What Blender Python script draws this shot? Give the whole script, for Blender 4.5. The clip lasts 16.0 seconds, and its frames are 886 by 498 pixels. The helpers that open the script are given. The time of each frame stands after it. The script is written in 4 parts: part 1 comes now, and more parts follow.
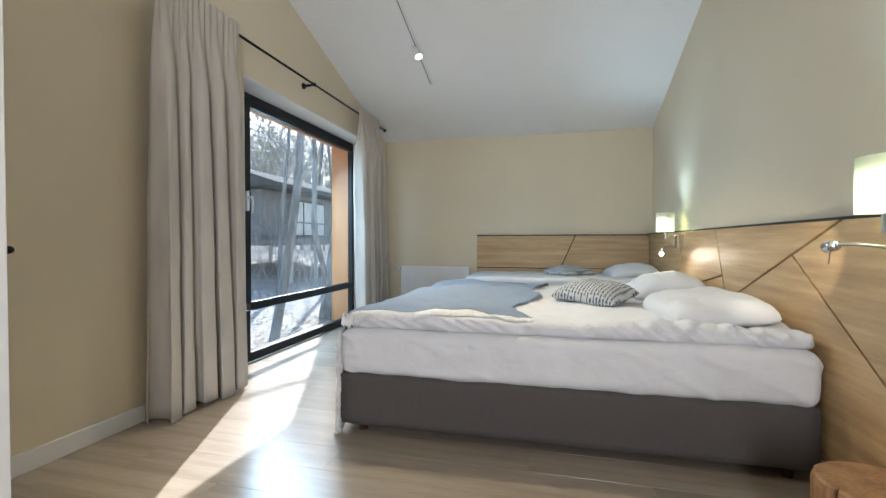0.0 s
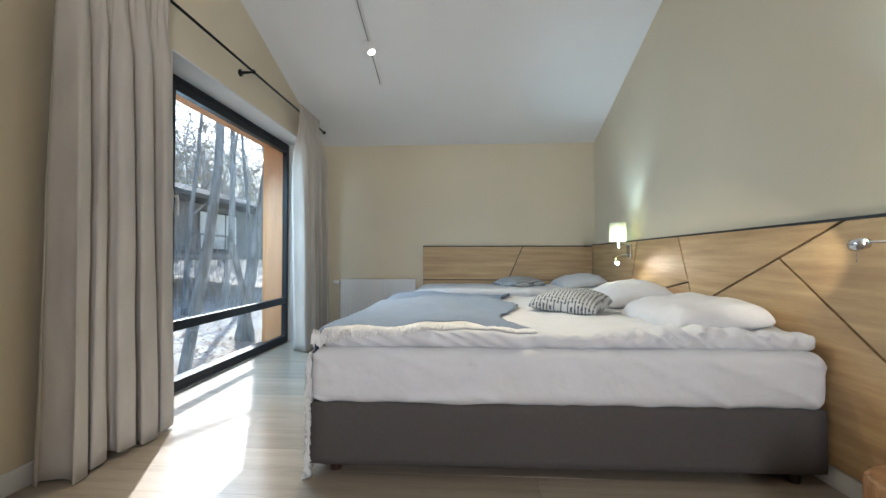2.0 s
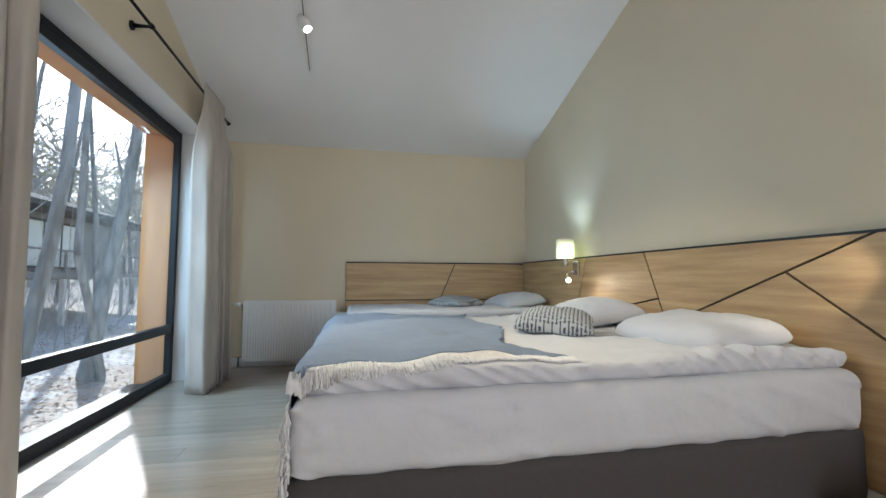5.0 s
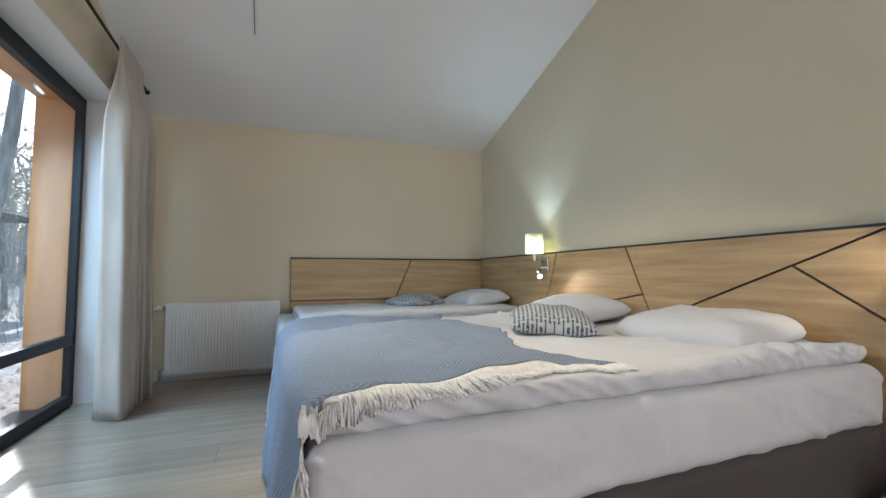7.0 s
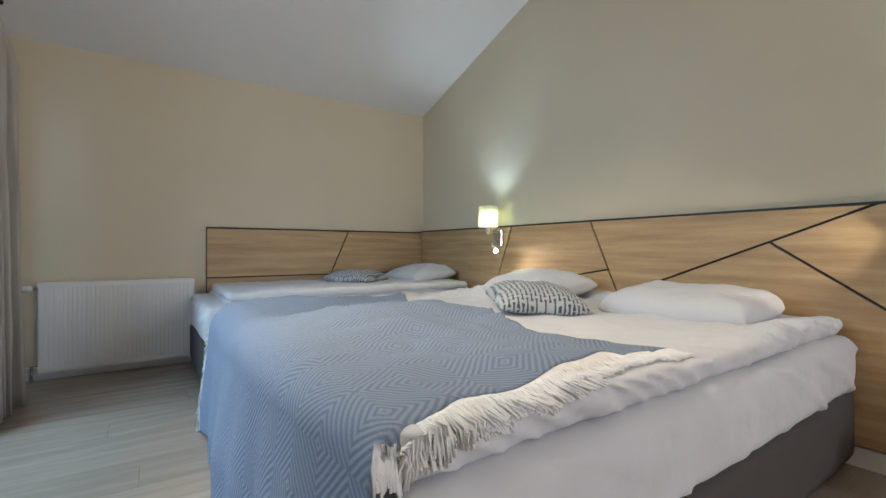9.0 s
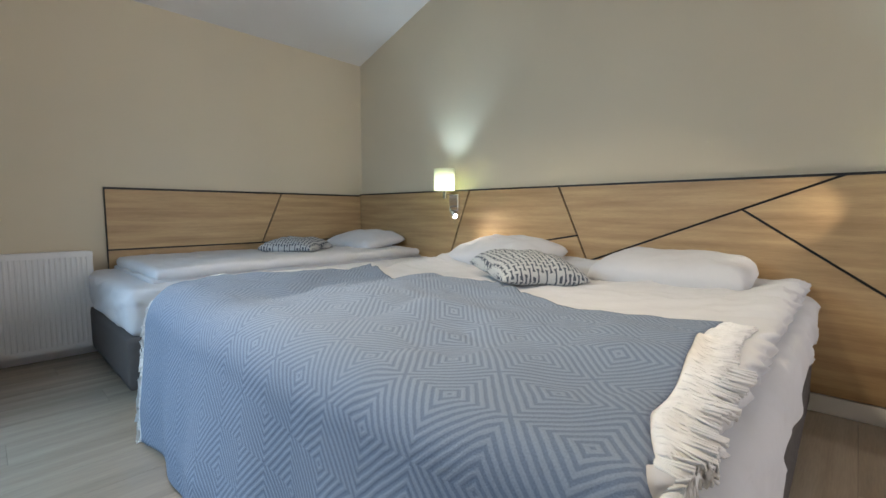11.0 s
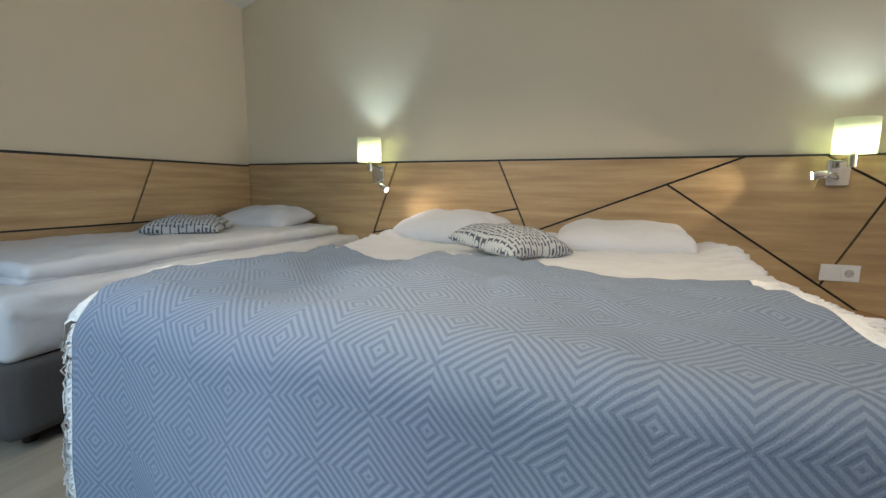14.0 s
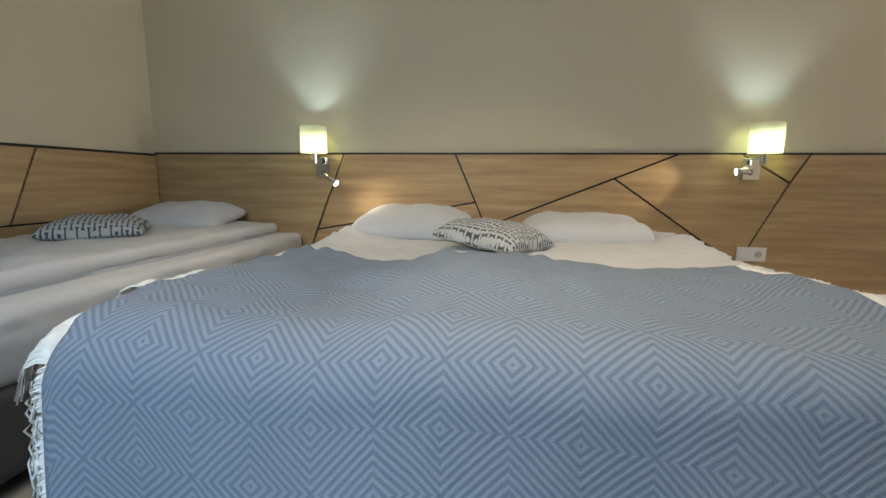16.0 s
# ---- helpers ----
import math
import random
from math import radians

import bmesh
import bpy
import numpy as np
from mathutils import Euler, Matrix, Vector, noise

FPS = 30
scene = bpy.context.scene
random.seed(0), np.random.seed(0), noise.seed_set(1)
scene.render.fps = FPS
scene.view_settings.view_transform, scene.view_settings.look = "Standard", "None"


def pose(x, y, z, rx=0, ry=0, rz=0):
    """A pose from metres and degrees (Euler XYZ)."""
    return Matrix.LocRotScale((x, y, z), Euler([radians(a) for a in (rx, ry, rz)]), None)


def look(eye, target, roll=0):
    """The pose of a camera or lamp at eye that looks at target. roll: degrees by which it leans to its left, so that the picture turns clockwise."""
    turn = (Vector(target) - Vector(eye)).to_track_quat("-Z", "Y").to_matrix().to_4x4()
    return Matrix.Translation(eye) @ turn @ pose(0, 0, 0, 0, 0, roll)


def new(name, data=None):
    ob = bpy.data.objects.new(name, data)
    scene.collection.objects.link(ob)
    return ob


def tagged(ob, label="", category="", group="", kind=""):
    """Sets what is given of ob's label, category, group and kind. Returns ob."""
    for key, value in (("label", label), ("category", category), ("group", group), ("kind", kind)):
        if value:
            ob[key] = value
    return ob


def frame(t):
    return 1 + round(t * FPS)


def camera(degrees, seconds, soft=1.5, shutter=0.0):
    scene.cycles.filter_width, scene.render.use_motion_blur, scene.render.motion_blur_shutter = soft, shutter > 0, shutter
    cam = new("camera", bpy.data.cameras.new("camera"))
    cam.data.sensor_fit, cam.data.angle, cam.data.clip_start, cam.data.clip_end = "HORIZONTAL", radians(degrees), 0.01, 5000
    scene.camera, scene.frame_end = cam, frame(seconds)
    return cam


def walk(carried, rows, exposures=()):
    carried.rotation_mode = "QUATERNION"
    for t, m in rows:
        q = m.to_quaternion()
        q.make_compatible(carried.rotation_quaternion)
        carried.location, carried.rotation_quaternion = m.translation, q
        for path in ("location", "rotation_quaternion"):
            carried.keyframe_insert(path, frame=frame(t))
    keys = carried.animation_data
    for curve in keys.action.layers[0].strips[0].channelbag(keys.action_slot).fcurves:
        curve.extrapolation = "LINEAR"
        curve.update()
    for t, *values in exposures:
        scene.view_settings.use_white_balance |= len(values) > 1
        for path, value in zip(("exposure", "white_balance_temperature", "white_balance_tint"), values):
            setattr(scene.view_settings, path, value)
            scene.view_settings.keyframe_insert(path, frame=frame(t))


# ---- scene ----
from mathutils.bvhtree import BVHTree

cam = camera(90.7, 16.0)
PATH = [
    (0, (0.076, -0.155, 0.935), (-0.415, 1.784, 0.901), -0.0),
    (0.5, (-0.024, -0.127, 0.923), (-0.422, 1.833, 0.899), 0.1),
    (1, (-0.127, -0.078, 0.902), (-0.429, 1.899, 0.899), -0.1),
    (1.5, (-0.22, -0.015, 0.892), (-0.428, 1.974, 0.911), -0.0),
    (2, (-0.29, 0.044, 0.878), (-0.41, 2.04, 0.918), 0.0),
    (2.5, (-0.358, 0.109, 0.866), (-0.395, 2.107, 0.928), 0.2),
    (3, (-0.446, 0.182, 0.856), (-0.391, 2.179, 0.942), 0.1),
    (3.5, (-0.54, 0.262, 0.842), (-0.393, 2.253, 0.955), 0.1),
    (4, (-0.624, 0.338, 0.842), (-0.383, 2.319, 0.97), 0.1),
    (6.5, (-0.95, 0.803, 0.839), (-0.301, 2.691, 0.971), -0.1),
    (7, (-1.0, 0.889, 0.838), (-0.263, 2.744, 0.963), -0.3),
    (7.5, (-1.045, 0.984, 0.845), (-0.21, 2.798, 0.954), -0.3),
    (8, (-1.074, 1.077, 0.848), (-0.149, 2.848, 0.931), -0.1),
    (8.5, (-1.129, 1.18, 0.847), (-0.105, 2.898, 0.892), -0.0),
    (9, (-1.186, 1.285, 0.845), (-0.07, 2.944, 0.846), 0.0),
    (11.5, (-1.391, 1.784, 0.869), (0.131, 3.064, 0.656), 0.1),
    (12, (-1.437, 1.876, 0.869), (0.164, 3.051, 0.631), 0.1),
    (12.5, (-1.5, 1.964, 0.857), (0.179, 3.022, 0.607), 0.4),
    (13, (-1.532, 2.059, 0.85), (0.205, 3.015, 0.589), 0.5),
    (13.5, (-1.566, 2.181, 0.85), (0.223, 3.032, 0.579), 0.5),
    (14, (-1.597, 2.311, 0.853), (0.239, 3.053, 0.574), 0.4),
    (14.5, (-1.609, 2.424, 0.858), (0.265, 3.057, 0.568), 0.4),
    (15, (-1.629, 2.525, 0.861), (0.28, 3.04, 0.56), 0.4),
    (15.5, (-1.626, 2.624, 0.862), (0.31, 3.018, 0.553), 0.4),
    (16, (-1.629, 2.734, 0.861), (0.328, 2.997, 0.549), 0.5),
]
walk(cam, [(t, look(eye, target, roll)) for t, eye, target, roll in PATH], [(0, 1.45, 6350, 10), (3.5, 1.2, 6350, 10), (7, 1.07, 6450, 13), (13, 1.02, 6900, 14), (16, 0.75, 7250, 13)])

# ---- world, sun, large lights ----
world = bpy.data.worlds.new("world")
scene.world = world
world.use_nodes = True
wn, wl = world.node_tree.nodes, world.node_tree.links
sky = wn.new("ShaderNodeTexSky")
sky.sky_type, sky.sun_disc = "NISHITA", False
SUN_DIR = Vector((0.41, -0.91, -0.68)).normalized()
sky.sun_elevation = math.asin(-SUN_DIR.z)
sky.sun_rotation = math.atan2(-SUN_DIR.x, -SUN_DIR.y)
wl.new(sky.outputs[0], wn["Background"].inputs["Color"])
wn["Background"].inputs["Strength"].default_value = 0.15


def lamp(name, kind, m, energy, colour, **more):
    data = bpy.data.lights.new(name, kind)
    data.energy, data.color = energy, colour
    if kind == "SUN":
        data.angle = radians(more["angle"])
    if kind == "AREA":
        data.shape, data.size, data.size_y = "RECTANGLE", more["w"], more["h"]
    if kind == "SPOT":
        data.spot_size, data.spot_blend, data.shadow_soft_size = radians(more["cone"]), more["blend"], more["soft"]
    if kind == "POINT":
        data.shadow_soft_size = more["soft"]
    ob = new(name, data)
    ob.matrix_world = m
    return ob


lamp("sun", "SUN", look((0, 0, 0), SUN_DIR), 4.0, (0.95, 0.96, 0.98), angle=0.5)
# sky daylight through the window; behind the camera, added fill for the west wall
lamp("window_daylight", "AREA", look((-2.80, 3.42, 1.72), (-1.80, 3.15, -0.55)), 29, (0.46, 0.74, 1.0), w=1.5, h=0.95)
lamp("rear_fill_light", "AREA", look((0.62, -2.05, 1.35), (-2.0, 0.7, 1.2)), 27, (0.92, 0.93, 1.0), w=0.6, h=1.4)

# ---- materials ----


def mat(name, colour, rough=0.6, metal=0.0, vary=0.12, scale=8.0, stretch=(1, 1, 1), bump=0.1, fine=120.0, spec=0.5, second=None, space="Object", per_piece=0.0):
    """A surface with variation at two scales (broad patches and fine grain) and fine relief."""
    m = bpy.data.materials.new(name)
    m.use_nodes = True
    n, l = m.node_tree.nodes, m.node_tree.links
    b = n["Principled BSDF"]
    b.inputs["Roughness"].default_value, b.inputs["Metallic"].default_value = rough, metal
    b.inputs["Specular IOR Level"].default_value = spec
    tc, mp = n.new("ShaderNodeTexCoord"), n.new("ShaderNodeMapping")
    mp.inputs["Scale"].default_value = stretch
    l.new(tc.outputs[space], mp.inputs["Vector"])
    vec = mp.outputs[0]
    info = None
    if per_piece:
        info, add = n.new("ShaderNodeObjectInfo"), n.new("ShaderNodeVectorMath")
        sc = n.new("ShaderNodeMath")
        sc.operation, sc.inputs[1].default_value = "MULTIPLY", 37.0
        l.new(info.outputs["Random"], sc.inputs[0])
        l.new(vec, add.inputs[0]), l.new(sc.outputs[0], add.inputs[1])
        vec = add.outputs[0]
    big, small = n.new("ShaderNodeTexNoise"), n.new("ShaderNodeTexNoise")
    for node, s, d in ((big, scale, 4), (small, fine, 2)):
        node.inputs["Scale"].default_value, node.inputs["Detail"].default_value = s, d
        l.new(vec, node.inputs["Vector"])
    ramp = n.new("ShaderNodeValToRGB")
    c2 = second or tuple(c * (1 - 2 * vary) for c in colour)
    ramp.color_ramp.elements[0].position, ramp.color_ramp.elements[1].position = 0.3, 0.72
    ramp.color_ramp.elements[0].color, ramp.color_ramp.elements[1].color = (*c2, 1), (*colour, 1)
    l.new(big.outputs[0], ramp.inputs[0])
    mix = n.new("ShaderNodeMix")
    mix.data_type, mix.blend_type = "RGBA", "OVERLAY"
    mix.inputs[0].default_value = vary
    l.new(ramp.outputs[0], mix.inputs[6]), l.new(small.outputs[0], mix.inputs[7])
    out = mix.outputs[2]
    if per_piece:
        hsv, rng = n.new("ShaderNodeHueSaturation"), n.new("ShaderNodeMapRange")
        rng.inputs[3].default_value, rng.inputs[4].default_value = 1 - per_piece, 1 + per_piece
        l.new(info.outputs["Random"], rng.inputs[0]), l.new(rng.outputs[0], hsv.inputs["Value"])
        l.new(out, hsv.inputs["Color"])
        out = hsv.outputs[0]
    l.new(out, b.inputs["Base Color"])
    if bump:
        bp = n.new("ShaderNodeBump")
        bp.inputs["Strength"].default_value, bp.inputs["Distance"].default_value = bump, 0.004
        l.new(small.outputs[0], bp.inputs["Height"]), l.new(bp.outputs[0], b.inputs["Normal"])
    return m


WALL = mat("wall_paint", (0.69, 0.61, 0.46), 0.85, vary=0.03, scale=1.2, bump=0.06, fine=260)
CEIL = mat("ceiling_paint", (0.83, 0.83, 0.83), 0.9, vary=0.02, scale=1.0, bump=0.05, fine=240)
WHITE = mat("white_gloss_paint", (0.78, 0.78, 0.77), 0.35, vary=0.02, scale=3, bump=0.02)
PLASTER = mat("white_reveal_plaster", (0.68, 0.67, 0.65), 0.8, vary=0.03, scale=3, bump=0.05)
OAK = mat("oak_laminate", (0.56, 0.39, 0.205), 0.50, vary=0.16, scale=3.0, stretch=(1, 0.55, 9), bump=0.05, fine=45, second=(0.37, 0.235, 0.115), per_piece=0.05)
OAK_N = mat("oak_laminate_long", (0.56, 0.39, 0.205), 0.50, vary=0.16, scale=3.0, stretch=(0.55, 1, 9), bump=0.05, fine=45, second=(0.37, 0.235, 0.115), per_piece=0.05)
JOINT = mat("black_joint", (0.012, 0.011, 0.01), 0.5, vary=0.05)
PLANK = mat("oak_floor_laminate", (0.38, 0.32, 0.25), 0.23, spec=1.0, vary=0.15, scale=3.5, stretch=(0.35, 5, 1), bump=0.04, fine=40, second=(0.29, 0.24, 0.185), per_piece=0.09)
FRAME = mat("anthracite_frame", (0.018, 0.020, 0.023), 0.5, spec=0.25, vary=0.05, bump=0.03)
# white plastic turned grey: the socket recess's shade put into the colour
WELL_SHADE = mat("recess_shade_grey", (0.50, 0.50, 0.49), 0.5, vary=0.02, bump=0)
IRON = mat("black_iron", (0.012, 0.012, 0.013), 0.45, metal=0.6, vary=0.05)
CHROME = mat("chrome", (0.72, 0.73, 0.75), 0.12, metal=1.0, vary=0.03, bump=0)
CURTAIN = mat("linen_curtain", (0.63, 0.58, 0.51), 0.9, vary=0.10, scale=12, stretch=(1, 1, 0.25), bump=0.35, fine=420)
SHEET = mat("white_cotton", (0.655, 0.665, 0.69), 0.85, vary=0.03, scale=5, bump=0.95, fine=21)
BASE = mat("grey_upholstery", (0.085, 0.076, 0.073), 0.9, vary=0.05, scale=60, bump=0.5, fine=500)
DARKWOOD = mat("dark_leg_wood", (0.035, 0.014, 0.008), 0.4, vary=0.2)
FRINGE = mat("cream_yarn", (0.93, 0.925, 0.91), 0.9, vary=0.08, scale=30, bump=0.2)
LOG = mat("log_wood", (0.40, 0.22, 0.10), 0.6, vary=0.3, scale=5, stretch=(3, 3, 0.4), bump=0.5, fine=40, second=(0.22, 0.11, 0.045))
TIMBER = mat("larch_timber", (0.58, 0.27, 0.095), 0.6, vary=0.2, scale=5, stretch=(4, 4, 0.35), bump=0.2, fine=40, second=(0.45, 0.19, 0.06))
# lightened copy of the bark: glare over the distant woods put into colour
HAZEBARK = mat("hazed_bark", (0.48, 0.47, 0.45), 0.95, vary=0.2, scale=5, bump=0.3)
BARK = mat("bark", (0.33, 0.35, 0.36), 0.95, vary=0.3, scale=6, stretch=(2, 2, 0.5), bump=1.0, fine=30)
LITTER = mat("leaf_litter", (0.60, 0.55, 0.48), 0.95, vary=0.35, scale=1.2, bump=0.8, fine=22, second=(0.44, 0.38, 0.32))
LEAF = mat("autumn_leaf", (0.46, 0.40, 0.17), 0.7, vary=0.3, scale=2)
FALLEN = mat("dry_leaf", (0.52, 0.41, 0.31), 0.8, vary=0.3, scale=4, second=(0.30, 0.21, 0.14))
CABIN = mat("dark_cladding", (0.25, 0.25, 0.255), 0.8, vary=0.2, scale=4, stretch=(1, 1, 5))
CABINROOF = mat("dark_roofing", (0.10, 0.105, 0.11), 0.95, spec=0.1, vary=0.2)
# path strip with the white of full sun put into its colour
SUNLIT_PALE = mat("sunlit_pale_path", (0.70, 0.68, 0.64), 0.95, vary=0.12, scale=3, bump=0.6, fine=40)


def glass(name, tint=(1, 1, 1), rough=0.0):
    m = bpy.data.materials.new(name)
    m.use_nodes = True
    n, l = m.node_tree.nodes, m.node_tree.links
    n.remove(n["Principled BSDF"])
    tr, gl, mx, fr = n.new("ShaderNodeBsdfTransparent"), n.new("ShaderNodeBsdfGlossy"), n.new("ShaderNodeMixShader"), n.new("ShaderNodeMapRange")
    lw = n.new("ShaderNodeLayerWeight")
    fr.inputs["From Min"].default_value, fr.inputs["To Min"].default_value, fr.inputs["To Max"].default_value = 0.3, 0.02, 0.22
    l.new(lw.outputs["Facing"], fr.inputs["Value"])
    tr.inputs[0].default_value, gl.inputs["Roughness"].default_value = (*tint, 1), 0.02
    l.new(fr.outputs[0], mx.inputs[0]), l.new(tr.outputs[0], mx.inputs[1]), l.new(gl.outputs[0], mx.inputs[2])
    l.new(mx.outputs[0], n["Material Output"].inputs["Surface"])
    return m


GLASS = glass("window_glass", (0.93, 0.96, 0.97))


def glow(name, colour, strength):
    m = bpy.data.materials.new(name)
    m.use_nodes = True
    b = m.node_tree.nodes["Principled BSDF"]
    b.inputs["Base Color"].default_value = b.inputs["Emission Color"].default_value = (*colour, 1)
    b.inputs["Emission Strength"].default_value = strength
    return m


BULB = glow("lit_led", (1.0, 0.95, 0.86), 25.0)


def shade_cloth():
    m = bpy.data.materials.new("lamp_shade_cloth")
    m.use_nodes = True
    n, l = m.node_tree.nodes, m.node_tree.links
    b = n["Principled BSDF"]
    b.inputs["Base Color"].default_value, b.inputs["Roughness"].default_value = (0.90, 0.89, 0.78, 1), 0.8
    tr, mx = n.new("ShaderNodeBsdfTranslucent"), n.new("ShaderNodeMixShader")
    tr.inputs[0].default_value, mx.inputs[0].default_value = (0.95, 0.90, 0.64, 1), 0.42
    l.new(b.outputs[0], mx.inputs[1]), l.new(tr.outputs[0], mx.inputs[2])
    l.new(mx.outputs[0], n["Material Output"].inputs["Surface"])
    return m


SHADE = shade_cloth()


def let_through(m, share, colour):
    """Mix some light that passes through thin cloth into a surface."""
    n, l = m.node_tree.nodes, m.node_tree.links
    tr, mx = n.new("ShaderNodeBsdfTranslucent"), n.new("ShaderNodeMixShader")
    tr.inputs[0].default_value, mx.inputs[0].default_value = (*colour, 1), share
    l.new(n["Principled BSDF"].outputs[0], mx.inputs[1]), l.new(tr.outputs[0], mx.inputs[2])
    l.new(mx.outputs[0], n["Material Output"].inputs["Surface"])


let_through(CURTAIN, 0.20, (0.62, 0.56, 0.48))


def woven(name, ground, thread, period, rings, kind):
    """A woven textile on UV metres: nested diamonds (throw) or small broken strokes (cushion)."""
    m = bpy.data.materials.new(name)
    m.use_nodes = True
    n, l = m.node_tree.nodes, m.node_tree.links
    b = n["Principled BSDF"]
    b.inputs["Roughness"].default_value = 0.92

    def maths(op, a, c=None, d=None):
        k = n.new("ShaderNodeMath")
        k.operation = op
        for i, v in enumerate((a, c, d)):
            if v is None:
                continue
            if isinstance(v, (int, float)):
                k.inputs[i].default_value = v
            else:
                l.new(v, k.inputs[i])
        return k.outputs[0]

    uv, sep, wob = n.new("ShaderNodeUVMap"), n.new("ShaderNodeSeparateXYZ"), n.new("ShaderNodeTexNoise")
    wob.inputs["Scale"].default_value = 60 if kind == "diamond" else 25
    l.new(uv.outputs[0], wob.inputs["Vector"])
    l.new(uv.outputs[0], sep.inputs[0])
    jit = maths("MULTIPLY_ADD", wob.outputs[0], 0.05, -0.025)
    if kind == "diamond":
        a = maths("PINGPONG", maths("DIVIDE", sep.outputs[0], period), 0.5)
        c = maths("PINGPONG", maths("DIVIDE", sep.outputs[1], period), 0.5)
        s = maths("ADD", maths("ADD", a, c), maths("MULTIPLY", jit, 0.35))
        f = maths("PINGPONG", maths("MULTIPLY", s, rings * 4), 1.0)
    else:
        u, v = maths("DIVIDE", sep.outputs[0], period), maths("DIVIDE", sep.outputs[1], period * 0.55)
        row = maths("FLOOR", v)
        uu = maths("ADD", u, maths("MULTIPLY", row, 0.5))
        fu = maths("ABSOLUTE", maths("SUBTRACT", maths("FRACT", maths("ADD", uu, jit)), 0.5))
        fv = maths("ABSOLUTE", maths("SUBTRACT", maths("FRACT", maths("ADD", v, maths("MULTIPLY", jit, 4.0))), 0.5))
        bar = maths("LESS_THAN", fv, maths("ADD", 0.14, maths("MULTIPLY", fu, 0.30)))
        ends = maths("MULTIPLY", maths("GREATER_THAN", fu, 0.27), maths("LESS_THAN", fv, 0.34))
        f = maths("SUBTRACT", 1.0, maths("MULTIPLY", maths("MAXIMUM", bar, ends), maths("LESS_THAN", fu, 0.37)))
    ramp = n.new("ShaderNodeValToRGB")
    ramp.color_ramp.elements[0].position, ramp.color_ramp.elements[1].position = 0.36, 0.64
    ramp.color_ramp.elements[0].color, ramp.color_ramp.elements[1].color = (*ground, 1), (*thread, 1)
    l.new(f, ramp.inputs[0])
    fine = n.new("ShaderNodeTexNoise")
    fine.inputs["Scale"].default_value = 350
    l.new(uv.outputs[0], fine.inputs["Vector"])
    mix = n.new("ShaderNodeMix")
    mix.data_type, mix.blend_type, mix.inputs[0].default_value = "RGBA", "OVERLAY", 0.25
    l.new(ramp.outputs[0], mix.inputs[6]), l.new(fine.outputs[0], mix.inputs[7])
    l.new(mix.outputs[2], b.inputs["Base Color"])
    bp = n.new("ShaderNodeBump")
    bp.inputs["Strength"].default_value, bp.inputs["Distance"].default_value = 0.5, 0.002
    l.new(maths("ADD", f, fine.outputs[0]), bp.inputs["Height"]), l.new(bp.outputs[0], b.inputs["Normal"])
    return m


THROW = woven("blue_grey_diamond_weave", (0.158, 0.206, 0.286), (0.240, 0.298, 0.385), 0.23, 6, "diamond")
CUSHION = woven("grey_white_weave", (0.08, 0.095, 0.12), (0.50, 0.52, 0.52), 0.037, 1, "stroke")

# ---- mesh helpers ----


def link_mesh(name, bm, material, smooth=False):
    me = bpy.data.meshes.new(name)
    bm.normal_update()
    bm.to_mesh(me)
    bm.free()
    if material:
        me.materials.append(material)
    if smooth:
        for p in me.polygons:
            p.use_smooth = True
    return new(name, me)


def part(name, bm, material, parent=None, label="", smooth=False):
    ob = link_mesh(name, bm, material, smooth)
    if parent:
        ob.parent = parent
    return tagged(ob, label)


def empty(name, at, label, category, group="", rz=0.0):
    ob = new(name)
    ob.empty_display_size = 0.05
    ob.matrix_world = pose(*at, 0, 0, rz)
    return tagged(ob, label, category, group)


def box(bm, lo, hi, bevel=0.0, seg=2):
    vs = [bm.verts.new((x, y, z)) for x in (lo[0], hi[0]) for y in (lo[1], hi[1]) for z in (lo[2], hi[2])]
    fs = [bm.faces.new([vs[i] for i in f]) for f in ((0, 1, 3, 2), (4, 6, 7, 5), (0, 4, 5, 1), (2, 3, 7, 6), (0, 2, 6, 4), (1, 5, 7, 3))]
    if bevel:
        es = list({e for f in fs for e in f.edges})
        bmesh.ops.bevel(bm, geom=es, offset=bevel, segments=seg, affect="EDGES", profile=0.5)
    return bm


def boxes(*spec, bevel=0.0):
    bm = bmesh.new()
    for lo, hi in spec:
        box(bm, lo, hi, bevel)
    return bm


def prism(bm, pts, axis, a, b):
    """A plane outline drawn out along an axis from a to b. pts are the two other coordinates, in axis order."""
    def put(p, v):
        return {"x": (v, *p), "y": (p[0], v, p[1]), "z": (*p, v)}[axis]
    lo, hi = [bm.verts.new(put(p, a)) for p in pts], [bm.verts.new(put(p, b)) for p in pts]
    bm.faces.new(lo), bm.faces.new(hi[::-1])
    for i in range(len(pts)):
        j = (i + 1) % len(pts)
        bm.faces.new((lo[i], hi[i], hi[j], lo[j]))
    bmesh.ops.recalc_face_normals(bm, faces=bm.faces)
    return bm


